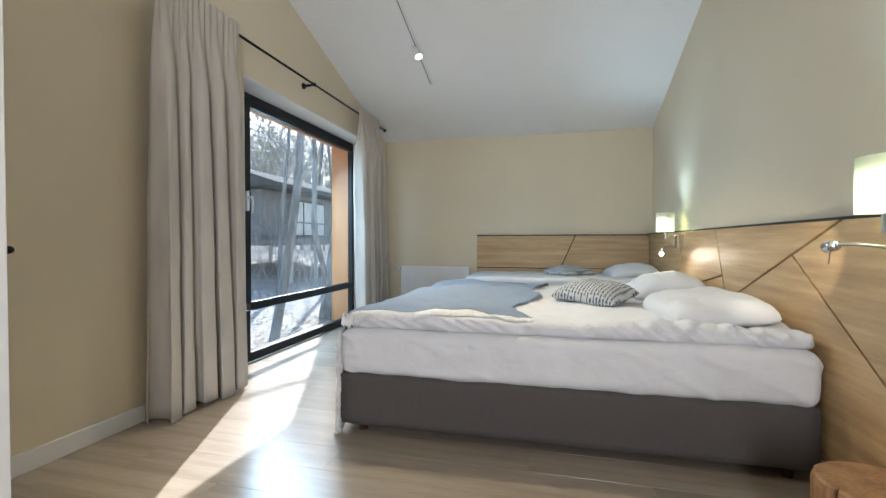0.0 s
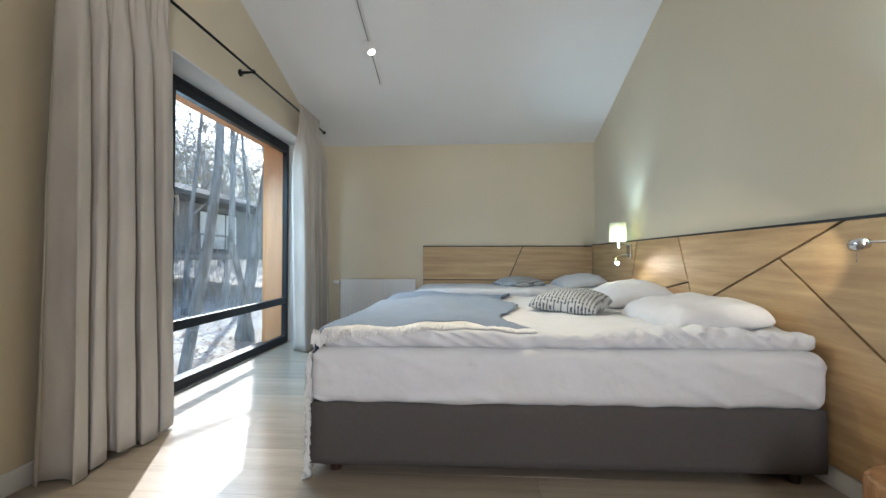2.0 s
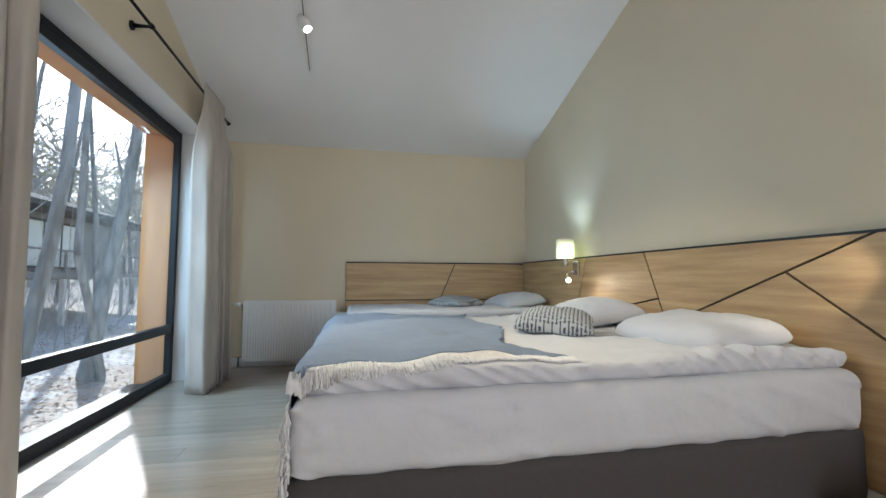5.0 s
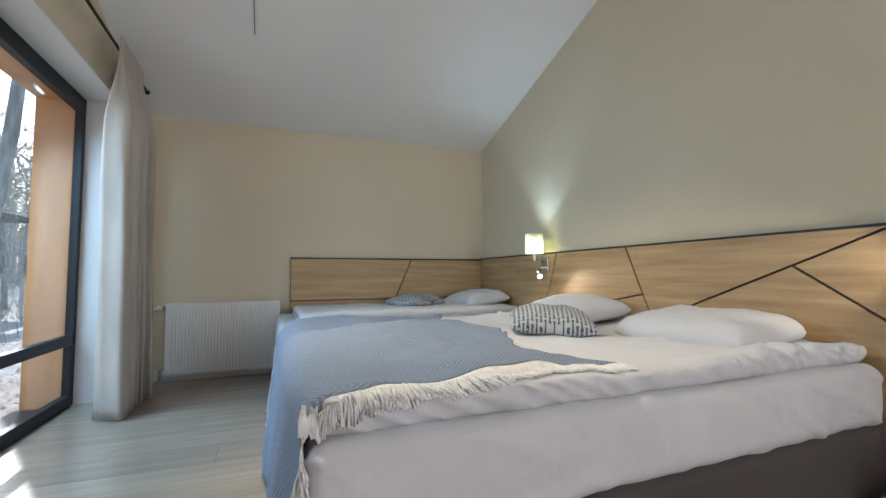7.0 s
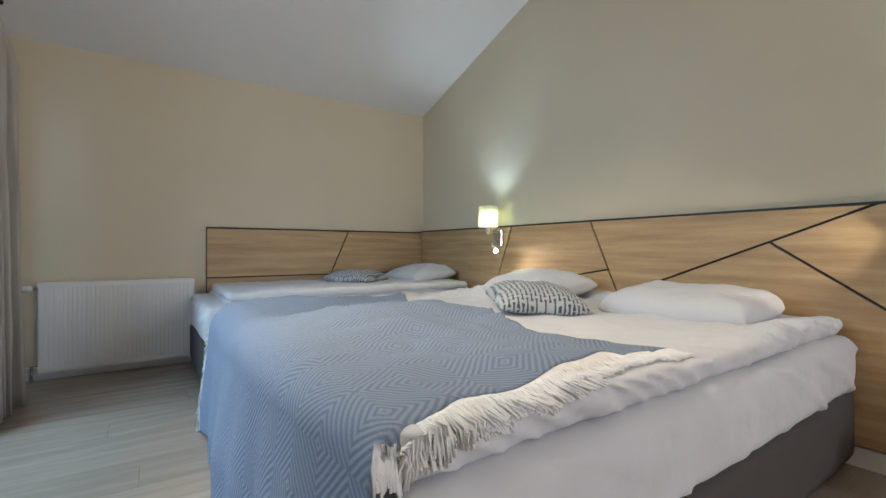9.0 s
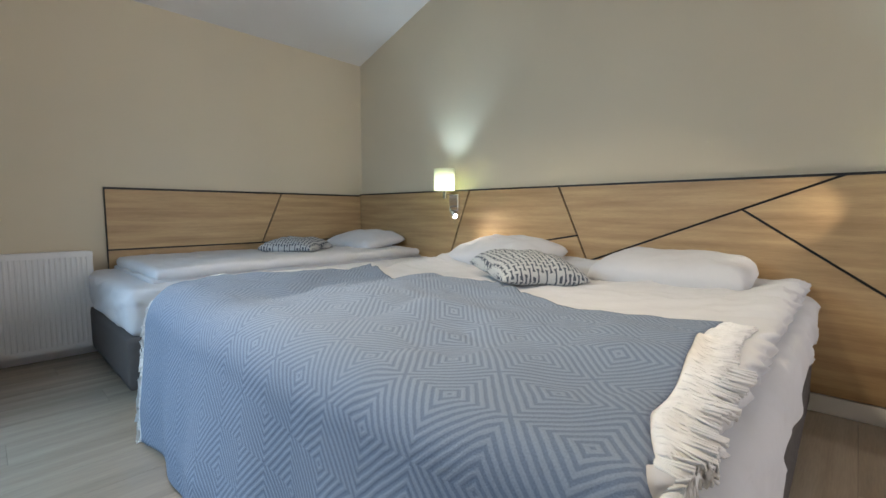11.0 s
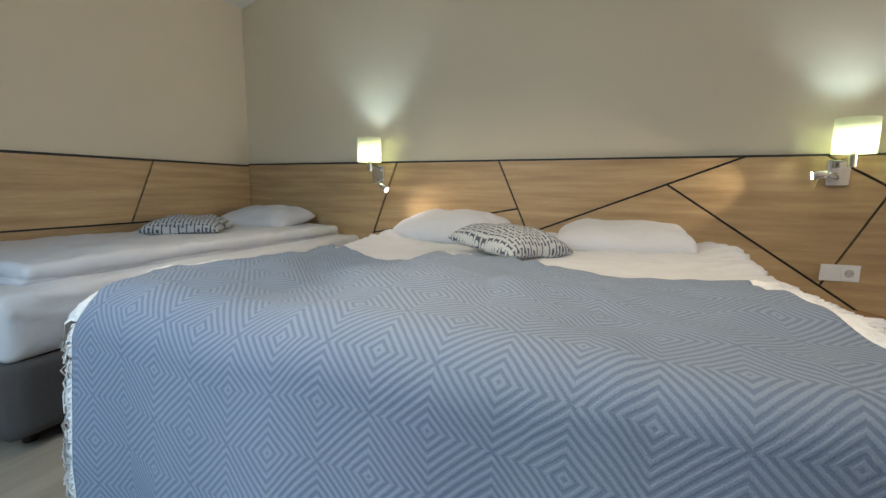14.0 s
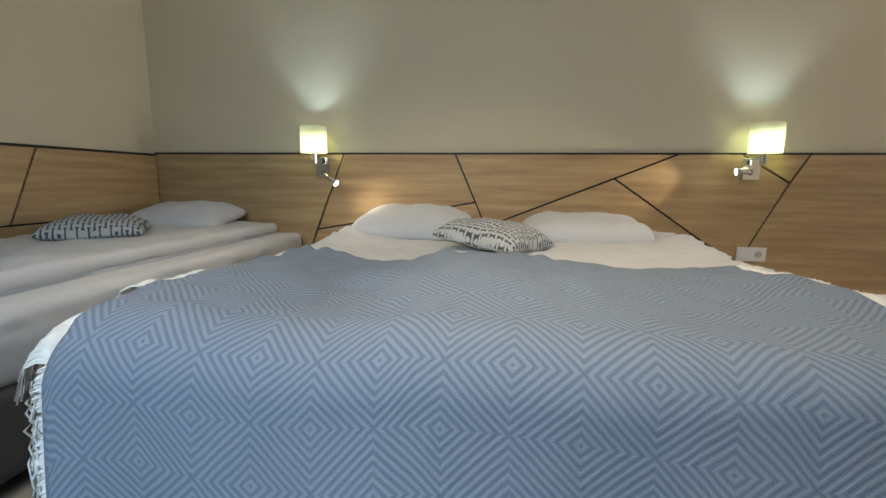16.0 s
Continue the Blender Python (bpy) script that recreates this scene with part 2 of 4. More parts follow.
def tube(bm, path, radii, sides=10, cap=True):
    rings = []
    for i, p in enumerate(path):
        p = Vector(p)
        a, c = Vector(path[max(i - 1, 0)]), Vector(path[min(i + 1, len(path) - 1)])
        d = (c - a).normalized()
        up = Vector((0, 0, 1)) if abs(d.z) < 0.9 else Vector((1, 0, 0))
        s = d.cross(up).normalized()
        t = s.cross(d)
        r = radii[i] if isinstance(radii, (list, tuple)) else radii
        rings.append([bm.verts.new(p + r * (math.cos(k * math.tau / sides) * s + math.sin(k * math.tau / sides) * t)) for k in range(sides)])
    for a, c in zip(rings, rings[1:]):
        for k in range(sides):
            bm.faces.new((a[k], a[(k + 1) % sides], c[(k + 1) % sides], c[k]))
    if cap:
        bm.faces.new(rings[0][::-1]), bm.faces.new(rings[-1])
    return bm


def inset_outline(pts, d):
    """The outline moved inwards by d (or by d[i] on side i), with mitred corners."""
    n = len(pts)
    area = sum(pts[i][0] * pts[(i + 1) % n][1] - pts[(i + 1) % n][0] * pts[i][1] for i in range(n))
    sign = 1 if area > 0 else -1
    lines = []
    for i in range(n):
        a, c = Vector(pts[i]), Vector(pts[(i + 1) % n])
        e = (c - a).normalized()
        k = d[i] if isinstance(d, (list, tuple)) else d
        lines.append((a + sign * k * Vector((-e.y, e.x)), e))
    out = []
    for i in range(n):
        (p, e), (q, f) = lines[i - 1], lines[i]
        den = e.x * f.y - e.y * f.x
        w = q - p
        t = (w.x * f.y - w.y * f.x) / den
        out.append(tuple(p + t * e))
    return out


def soft_box(lo, hi, r, cuts=(24, 24, 6), puff=0.0, ripple=0.0, freq=6.0, seed=0.0):
    """A padded block: rounded edges, bulging faces and cloth ripples."""
    lo, hi = Vector(lo), Vector(hi)
    c, half = (lo + hi) / 2, (hi - lo) / 2
    bm = bmesh.new()
    grid = {}

    def vert(ix, iy, iz):
        key = (ix, iy, iz)
        if key not in grid:
            u = Vector((2 * ix / cuts[0] - 1, 2 * iy / cuts[1] - 1, 2 * iz / cuts[2] - 1))
            # crowd the rows towards the edges
            u = Vector([math.copysign(abs(k) ** 0.75, k) for k in u])
            p = Vector((u.x * half.x, u.y * half.y, u.z * half.z))
            inner = Vector([max(-(h - r), min(h - r, k)) for h, k in zip(half, p)])
            off = p - inner
            nrm = off.normalized() if off.length > 1e-6 else Vector((0, 0, 1))
            q = inner + nrm * min(r, off.length) if off.length > 1e-6 else p
            q.z += puff * (1 - u.x ** 4) * (1 - u.y ** 4) * (1 if u.z > 0 else -0.2)
            w = c + q
            k = noise.noise(Vector((w.x * freq, w.y * freq, w.z * freq * 1.5 + seed)))
            k2 = noise.noise(Vector((w.x * freq * 2.7 + 9, w.y * freq * 2.7, w.z * freq * 2 + seed)))
            q += nrm * ripple * (k + 0.5 * k2)
            grid[key] = bm.verts.new(c + q)
        return grid[key]

    nx, ny, nz = cuts
    for ix in range(nx):
        for iy in range(ny):
            for iz in (0, nz):
                f = [vert(ix, iy, iz), vert(ix + 1, iy, iz), vert(ix + 1, iy + 1, iz), vert(ix, iy + 1, iz)]
                bm.faces.new(f if iz else f[::-1])
    for iz in range(nz):
        for ix in range(nx):
            for iy in (0, ny):
                f = [vert(ix, iy, iz), vert(ix + 1, iy, iz), vert(ix + 1, iy, iz + 1), vert(ix, iy, iz + 1)]
                bm.faces.new(f[::-1] if iy else f)
        for iy in range(ny):
            for ix in (0, nx):
                f = [vert(ix, iy, iz), vert(ix, iy + 1, iz), vert(ix, iy + 1, iz + 1), vert(ix, iy, iz + 1)]
                bm.faces.new(f if ix else f[::-1])
    return bm


def pillow(sx, sy, h, n=52, crease=0.013, seed=0.0, ears=0.10, full=3.4):
    """A stuffed case with pinched corners; UV in metres."""
    bm = bmesh.new()
    uvl = bm.loops.layers.uv.new("UVMap")
    pts = {}

    def vert(i, j, side):
        edge = i in (0, n) or j in (0, n)
        key = (i, j, 0 if edge else side)
        if key not in pts:
            u, v = 2 * i / n - 1, 2 * j / n - 1
            u, v = math.copysign(abs(u) ** 0.8, u), math.copysign(abs(v) ** 0.8, v)
            k = max(0.0, (1 - abs(u) ** full)) ** 0.5 * max(0.0, (1 - abs(v) ** full)) ** 0.5
            pull = 1 - ears * ((1 - abs(u)) * abs(v) ** 2 + 0) * 0.6
            pull2 = 1 - ears * ((1 - abs(v)) * abs(u) ** 2) * 0.6
            rd = 1 - 0.07 * (u * u * v * v) ** 2
            x, y = u * sx / 2 * pull2 * rd, v * sy / 2 * pull * rd
            z = (h * 0.68 if side > 0 else -h * 0.32) * k
            w = noise.noise(Vector((x * 9, y * 9, side + seed)))
            w2 = 1 - 2 * abs(noise.noise(Vector((x * 13 + y * 5, y * 9 - x * 4, side + seed))))
            w3 = max(0.0, 1 - 4.5 * abs(noise.noise(Vector((x * 5 - y * 4, y * 6 + x * 3, side * 2 + seed * 1.7)))))
            z += crease * (w + 0.35 * w2 - 0.25 * w3) * (0.3 + k)
            pts[key] = bm.verts.new((x, y, z))
        return pts[key]

    for side in (1, -1):
        for i in range(n):
            for j in range(n):
                q = [vert(i, j, side), vert(i + 1, j, side), vert(i + 1, j + 1, side), vert(i, j + 1, side)]
                if side < 0:
                    q = q[::-1]
                f = bm.faces.new(q)
                for lp in f.loops:
                    lp[uvl].uv = (lp.vert.co.x + 3, lp.vert.co.y + 3)
    return bm


# ---- the room ----
EAST, NORTH, WEST, SOUTH = 1.13, 5.09, -2.0, -2.2
W_IN, W_OUT = -2.0, -2.46           # window wall: inside and outside face
RIDGE = 0.4
WY0, WY1, WZ1 = 2.44, 4.58, 2.085  # window opening


def roof(y):
    return 2.19 + 0.325 * (NORTH - y) if y > RIDGE else 2.19 + 0.325 * (NORTH - RIDGE) - 0.325 * (RIDGE - y)


def gable(y0, y1, z0):
    pts = [(y0, z0), (y1, z0), (y1, roof(y1) + 0.05)]
    if y0 < RIDGE < y1:
        pts.append((RIDGE, roof(RIDGE) + 0.05))
    return pts + [(y0, roof(y0) + 0.05)]


bm = prism(bmesh.new(), gable(SOUTH - 0.2, NORTH + 0.2, -0.1), "x", EAST, EAST + 0.2)
tagged(part("wall_east", bm, WALL), "beige painted wall behind the headboards", "wall", kind="structure")
bm = prism(bmesh.new(), [(WEST, -0.1), (EAST, -0.1), (EAST, 2.26), (WEST, 2.26)], "y", NORTH, NORTH + 0.2)
tagged(part("wall_north", bm, WALL), "beige painted end wall under the low eaves", "wall", kind="structure")
bm = bmesh.new()
prism(bm, gable(SOUTH - 0.2, WY0, -0.1), "x", W_OUT, W_IN)
prism(bm, gable(WY1, NORTH + 0.2, -0.1), "x", W_OUT, W_IN)
prism(bm, gable(WY0, WY1, WZ1), "x", W_OUT, W_IN)
tagged(part("wall_west", bm, WALL), "beige painted wall with the tall window", "wall", kind="structure")
# the opening here is made up, placed to light the west wall
bm = boxes(((WEST, SOUTH - 0.2, -0.1), (0.2, SOUTH, 3.0)), ((1.0, SOUTH - 0.2, -0.1), (EAST, SOUTH, 3.0)), ((0.2, SOUTH - 0.2, -0.1), (1.0, SOUTH, 0.55)), ((0.2, SOUTH - 0.2, 2.15), (1.0, SOUTH, 3.0)))
tagged(part("wall_south", bm, WALL), "beige painted wall with an added unseen window opening", "wall", kind="structure")
bm = prism(bmesh.new(), [(NORTH + 0.2, roof(NORTH + 0.2)), (RIDGE, roof(RIDGE)), (SOUTH - 0.2, roof(SOUTH - 0.2)), (SOUTH - 0.2, roof(SOUTH - 0.2) + 0.15), (RIDGE, roof(RIDGE) + 0.15), (NORTH + 0.2, roof(NORTH + 0.2) + 0.15)], "x", W_OUT, EAST + 0.2)
tagged(part("ceiling", bm, CEIL), "white painted sloping ceiling", "ceiling", kind="structure")
bm = boxes(((W_IN - 0.3, SOUTH - 0.2, -0.14), (EAST + 0.2, NORTH + 0.2, -0.014)))
floor = tagged(part("floor", bm, JOINT), "light oak laminate plank floor", "floor", kind="structure")

# white reveal lining round the window
bm = boxes(((-2.2, WY0 - 0.0, 0.0), (W_IN + 0.002, WY0 + 0.012, WZ1)), ((-2.2, WY1 - 0.012, 0.0), (W_IN + 0.002, WY1, WZ1)), ((-2.2, WY0 + 0.012, WZ1 - 0.012), (W_IN + 0.002, WY1 - 0.012, WZ1 + 0.002)))
tagged(part("trim", bm, PLASTER), "white plaster lining of the window reveal", "trim", kind="structure")


def baseboard(lo, hi):
    tagged(part("baseboard", boxes((lo, hi), bevel=0.003), WHITE), "white painted skirting board along the wall", "baseboard", kind="structure")


baseboard((WEST, SOUTH, 0.0), (WEST + 0.015, WY0, 0.085))
baseboard((WEST, WY1, 0.0), (WEST + 0.015, NORTH - 0.016, 0.085))
baseboard((WEST, NORTH - 0.015, 0.0), (-0.826, NORTH, 0.085))
baseboard((EAST - 0.035, SOUTH, 0.0), (EAST, 5.05, 0.078))

# ---- window ----
FX0, FX1 = -2.244, -2.2            # frame depth
window = empty("window_1", (FX1, (WY0 + WY1) / 2, 0), "anthracite framed tall window with a low transom bar", "window")
tagged(window, kind="structure")


def at_root(ob):
    ob.matrix_parent_inverse = ob.parent.matrix_world.inverted()
    return ob


bpy.context.view_layer.update()
Y0, Y1, Z0, Z1 = WY0 + 0.15, WY1 - 0.012, 0.0, WZ1 - 0.012
bm = boxes(((FX0, WY0 + 0.01, Z0), (FX1, Y0 + 0.07, Z1)), ((FX0, Y1 - 0.025, Z0), (FX1, Y1, Z1)), ((FX0, Y0 + 0.07, Z1 - 0.045), (FX1, Y1 - 0.025, Z1)), ((FX0, Y0 + 0.07, Z0), (FX1, Y1 - 0.025, 0.035)), bevel=0.004)
at_root(part("window_frame", bm, FRAME, window))
sash = at_root(part("sash", boxes(((FX0, Y0 + 0.075, 0.46), (FX1 + 0.005, Y0 + 0.175, Z1 - 0.05)), ((FX0, Y1 - 0.06, 0.46), (FX1 + 0.005, Y1 - 0.028, Z1 - 0.05)), ((FX0, Y0 + 0.175, Z1 - 0.10), (FX1 + 0.005, Y1 - 0.06, Z1 - 0.05)), ((FX0, Y0 + 0.175, 0.40), (FX1 + 0.005, Y1 - 0.06, 0.465)), bevel=0.004), FRAME, window))
at_root(part("lower_sash", boxes(((FX0, Y0 + 0.075, 0.035), (FX1 + 0.003, Y0 + 0.165, 0.40)), ((FX0, Y1 - 0.07, 0.035), (FX1 + 0.003, Y1 - 0.028, 0.40)), ((FX0, Y0 + 0.165, 0.035), (FX1 + 0.003, Y1 - 0.07, 0.075)), bevel=0.004), FRAME, window))
for z0, z1 in ((0.075, 0.41), (0.455, Z1 - 0.09)):
    pane = at_root(part("pane", boxes(((-2.226, Y0 + 0.16, z0), (-2.220, Y1 - 0.06, z1))), GLASS, window, "clear glass pane"))
    pane.visible_shadow = False
bm = boxes(((FX1 + 0.005, Y0 + 0.105, 1.17), (FX1 + 0.026, Y0 + 0.135, 1.32)), bevel=0.004)
tube(bm, [(FX1 + 0.02, Y0 + 0.12, 1.27), (FX1 + 0.06, Y0 + 0.12, 1.27)], 0.009)
tube(bm, [(FX1 + 0.055, Y0 + 0.12, 1.275), (FX1 + 0.062, Y0 + 0.12, 1.22), (FX1 + 0.062, Y0 + 0.12, 1.15)], [0.010, 0.010, 0.008])
at_root(part("window_handle", bm, WHITE, window, "white lever handle", True))
bm = boxes(((W_OUT - 0.02, WY1 - 0.015, -0.02), (FX0 - 0.004, WY1 + 0.025, WZ1)), ((W_OUT - 0.02, WY0 - 0.025, -0.02), (FX0 - 0.004, WY0 + 0.015, WZ1)), bevel=0.004)
at_root(part("timber_jamb", bm, TIMBER, window, "orange larch boards lining the outer jambs"))
at_root(part("timber_lintel", boxes(((W_OUT - 0.02, WY0 - 0.025, WZ1 - 0.03), (FX0 - 0.004, WY1 + 0.025, WZ1 + 0.02)), bevel=0.004), TIMBER, window, "larch board under the lintel"))
at_root(part("window_sill", boxes(((W_OUT - 0.05, WY0, -0.06), (FX0, WY1, -0.012)), bevel=0.003), FRAME, window))
# invented window behind the camera, there to let fill light in
rear = empty("added_window", (0.6, SOUTH, 0.55), "white framed window added out of view in the rear wall", "window")
tagged(rear, kind="structure")
bpy.context.view_layer.update()
bm = boxes(((0.2, SOUTH - 0.12, 0.55), (0.27, SOUTH - 0.05, 2.15)), ((0.93, SOUTH - 0.12, 0.55), (1.0, SOUTH - 0.05, 2.15)), ((0.27, SOUTH - 0.12, 0.55), (0.93, SOUTH - 0.05, 0.62)), ((0.27, SOUTH - 0.12, 2.08), (0.93, SOUTH - 0.05, 2.15)))
at_root(part("window_frame", bm, WHITE, rear))
pane = at_root(part("pane", boxes(((0.27, SOUTH - 0.09, 0.62), (0.93, SOUTH - 0.084, 2.08))), GLASS, rear))
pane.visible_shadow = False

# ---- curtains ----
ROD_X, ROD_Z = -1.895, 2.264
rod = empty("curtain_rod", (ROD_X, 3.15, ROD_Z), "thin black iron curtain rod over the window", "curtain rod")
bpy.context.view_layer.update()
at_root(part("pole", tube(bmesh.new(), [(ROD_X, 1.5, ROD_Z), (ROD_X, 4.78, ROD_Z)], 0.009, 12), IRON, rod, smooth=True))
for y in (1.5, 4.78):
    bm = bmesh.new()
    bmesh.ops.create_uvsphere(bm, u_segments=12, v_segments=8, radius=0.018)
    bmesh.ops.translate(bm, verts=bm.verts, vec=(ROD_X, y, ROD_Z))
    at_root(part("finial", bm, IRON, rod, smooth=True))
for y in (3.19,):
    bm = tube(bmesh.new(), [(WEST, y, ROD_Z - 0.005), (WEST + 0.012, y, ROD_Z - 0.005)], 0.026, 16)
    tube(bm, [(WEST + 0.01, y, ROD_Z - 0.005), (ROD_X, y, ROD_Z - 0.002)], [0.012, 0.008], 10)
    tube(bm, [(ROD_X, y - 0.012, ROD_Z), (ROD_X, y + 0.012, ROD_Z)], 0.015, 14)
    at_root(part("bracket", bm, IRON, rod, smooth=True))


def curtain(y0, y1, pleats, seed, bottom, label, depth=0.072, slant=0.0):
    """Gathered cloth: many small pleats at the heading tape that run together into fewer, wider folds below."""
    cols, rows = pleats * 30, 48
    rnd = random.Random(seed)
    ph = [rnd.uniform(-1.0, 1.0) for _ in range(pleats + 2)]
    amp = [rnd.uniform(0.45, 1.25) for _ in range(pleats + 2)]
    wide = [rnd.uniform(0.6, 1.4) for _ in range(pleats)]
    ends = [0.0]
    for w in wide:
        ends.append(ends[-1] + w / sum(wide))
    vs, fs = [], []
    for j in range(rows + 1):
        k = (j / rows) ** 1.25
        z = ROD_Z + 0.055 - k * (ROD_Z + 0.055 - bottom)
        drop = min(1.0, max(0.0, k - 0.025) * 5)
        drop = drop * drop * (3 - 2 * drop)
        for i in range(cols + 1):
            u = i / cols
            a = max(n for n in range(pleats) if ends[n] <= u + 1e-9)
            w = (u - ends[a]) / (ends[a + 1] - ends[a])
            s = a + min(1.0, w)
            pa = ph[a] * (1 - w) + ph[a + 1] * w
            am = amp[a] * (1 - w) + amp[a + 1] * w
            ang = math.tau * s + pa * k
            # rounded crests with narrower valleys, the crest leaning to one side
            lean = ang + 0.55 * math.sin(ang + pa)
            swing = 1.7 * (0.5 - 0.5 * math.cos(lean)) ** 0.75 - 0.95
            small = math.sin(2 * ang + 1.3 + pa) * max(0.0, 1 - k / 0.45) ** 1.3
            pinch = math.copysign(abs(math.sin(3 * math.tau * s)) ** 0.7, math.sin(3 * math.tau * s))
            x = ROD_X + 0.020 + (1 - drop) * pinch * 0.008 + drop * depth * (am * swing * (0.35 + 0.65 * k ** 0.6) + 0.22 * small)
            x += drop * 0.012 * noise.noise(Vector((s * 1.7, k * 2.2, seed))) + drop * 0.004 * noise.noise(Vector((s * 6, k * 9, seed + 2)))
            x = max(x + slant * u * drop, WEST + 0.02)
            y = y0 + (y1 - y0) * u + drop * 0.028 * am * math.sin(2 * ang + pa) * k + 0.04 * k * noise.noise(Vector((s * 0.5, k, seed + 4)))
            y += 0.010 * drop * noise.noise(Vector((s * 2, k * 1.6, seed + 8)))
            vs.append((x, y, z + (0.010 * abs(math.sin(3 * math.pi * s)) if j == 0 else 0) - (0.012 * math.sin(s * 2.1) if j == rows else 0)))
    for j in range(rows):
        for i in range(cols):
            a = j * (cols + 1) + i
            fs.append((a, a + 1, a + cols + 2, a + cols + 1))
    me = bpy.data.meshes.new("curtain")
    me.from_pydata(vs, [], fs)
    me.materials.append(CURTAIN)
    for p in me.polygons:
        p.use_smooth = True
    ob = new("curtain", me)
    so = ob.modifiers.new("thick", "SOLIDIFY")
    so.thickness = 0.003
    return tagged(ob, label, "curtain", "window curtains")


curtain(1.645, 2.25, 5, 3, 0.015, "wide grey-beige linen curtain gathered in folds, reaching the floor", 0.085)
curtain(4.03, 4.57, 5, 6, 0.012, "grey-beige linen curtain drawn aside near the corner", 0.135, 0.03)

# ---- headboards: oak panels between black joints ----
TOP, BOT = 1.02, 0.08
hb = empty("headboard", (1.11, 2.4, 0), "long oak wall panelling with slanting black joints", "headboard")
bpy.context.view_layer.update()
at_root(part("backing", boxes(((1.105, -0.3, BOT), (EAST, 5.07, TOP + 0.002))), JOINT, hb, "black backing in the joints"))
at_root(part("edging", boxes(((1.088, -0.3, TOP - 0.004), (EAST, 5.06, TOP + 0.006))), JOINT, hb, "black top edge"))
PANELS = [
    [(5.07, TOP), (3.739, TOP), (4.108, BOT), (5.07, BOT)],
    [(3.739, TOP), (3.03, TOP), (2.9005, 0.725), (3.928, 0.534)],
    [(3.928, 0.534), (2.9005, 0.725), (2.617, BOT), (4.108, BOT)],
    [(3.03, TOP), (1.734, TOP), (2.086, 0.877), (2.835, 0.573)],
    [(2.086, 0.877), (0.942, BOT), (2.617, BOT), (2.835, 0.573)],
    [(1.734, TOP), (1.405, TOP), (1.142, 0.859), (1.371, 0.379), (2.086, 0.877)],
    [(1.405, TOP), (1.05, TOP), (1.142, 0.859)],
    [(1.05, TOP), (-0.3, TOP), (-0.3, BOT), (0.942, BOT), (1.371, 0.379), (1.142, 0.859)],
]
for outline in PANELS:
    at_root(part("panel", prism(bmesh.new(), inset_outline(outline, 0.0055), "x", 1.09, 1.112), OAK, hb))
hb2 = empty("headboard", (0.1, 5.07, 0), "oak wall panelling behind the single bed", "headboard")
bpy.context.view_layer.update()
at_root(part("backing", boxes(((-0.82, 5.065, BOT), (1.085, NORTH, TOP - 0.008))), JOINT, hb2, "black backing in the joints"))
at_root(part("edging", boxes(((-0.82, 5.048, TOP - 0.014), (1.085, NORTH, TOP - 0.004))), JOINT, hb2, "black top edge"))
T2 = TOP - 0.012
for outline in ([(-0.822, T2), (0.316, T2), (0.150, 0.626), (-0.822, 0.626)], [(0.316, T2), (1.088, T2), (1.088, 0.626), (0.150, 0.626)], [(-0.822, 0.626), (1.088, 0.626), (1.088, BOT), (-0.822, BOT)]):
    at_root(part("panel", prism(bmesh.new(), inset_outline(outline, 0.0055), "y", 5.05, 5.072), OAK_N, hb2))


# ---- beds ----
def askew(bm):
    """The double bed stands a degree off square, its head end pushed aside."""
    for v in bm.verts:
        v.co.y += 0.012 * (v.co.x + 0.93)
    return bm


def bed_base(x0, x1, y0, y1, label):
    root = empty("bed_base", ((x0 + x1) / 2, (y0 + y1) / 2, 0), label, "bed")
    bpy.context.view_layer.update()
    bm = soft_box((x0, y0, 0.05), (x1, y1, 0.302), 0.018, (20, 20, 6), 0, 0.0015, 5)
    if y1 - y0 > 1.2:
        askew(bm)
    at_root(part("upholstered_box", bm, BASE, root, smooth=True))
    for x in (x0 + 0.09, x1 - 0.09):
        for y in (y0 + 0.09, y1 - 0.09):
            at_root(part("leg", tube(bmesh.new(), [(x, y, 0.0), (x, y, 0.052)], [0.022, 0.027], 14), DARKWOOD, root, "short turned dark wood leg"))


bed_base(-0.935, 1.07, 1.77, 3.60, "dark grey upholstered double bed base on short legs")
bed_base(-0.935, 1.075, 4.02, 5.035, "dark grey upholstered single bed base on short legs")


def thing(name, bm, material, label, category, group="", smooth=True):
    return tagged(part(name, bm, material, None, "", smooth), label, category, group)


def mattress(lo, hi, bm, label):
    """The padded block with its fitted sheet drawn over it."""
    core = soft_box([k + 0.022 for k in lo], [k - 0.022 for k in hi], 0.04, (12, 12, 4))
    ob = thing("mattress", core, SHEET, label, "mattress")
    part("fitted_sheet", bm, SHEET, ob, "creased white cotton sheet", True)


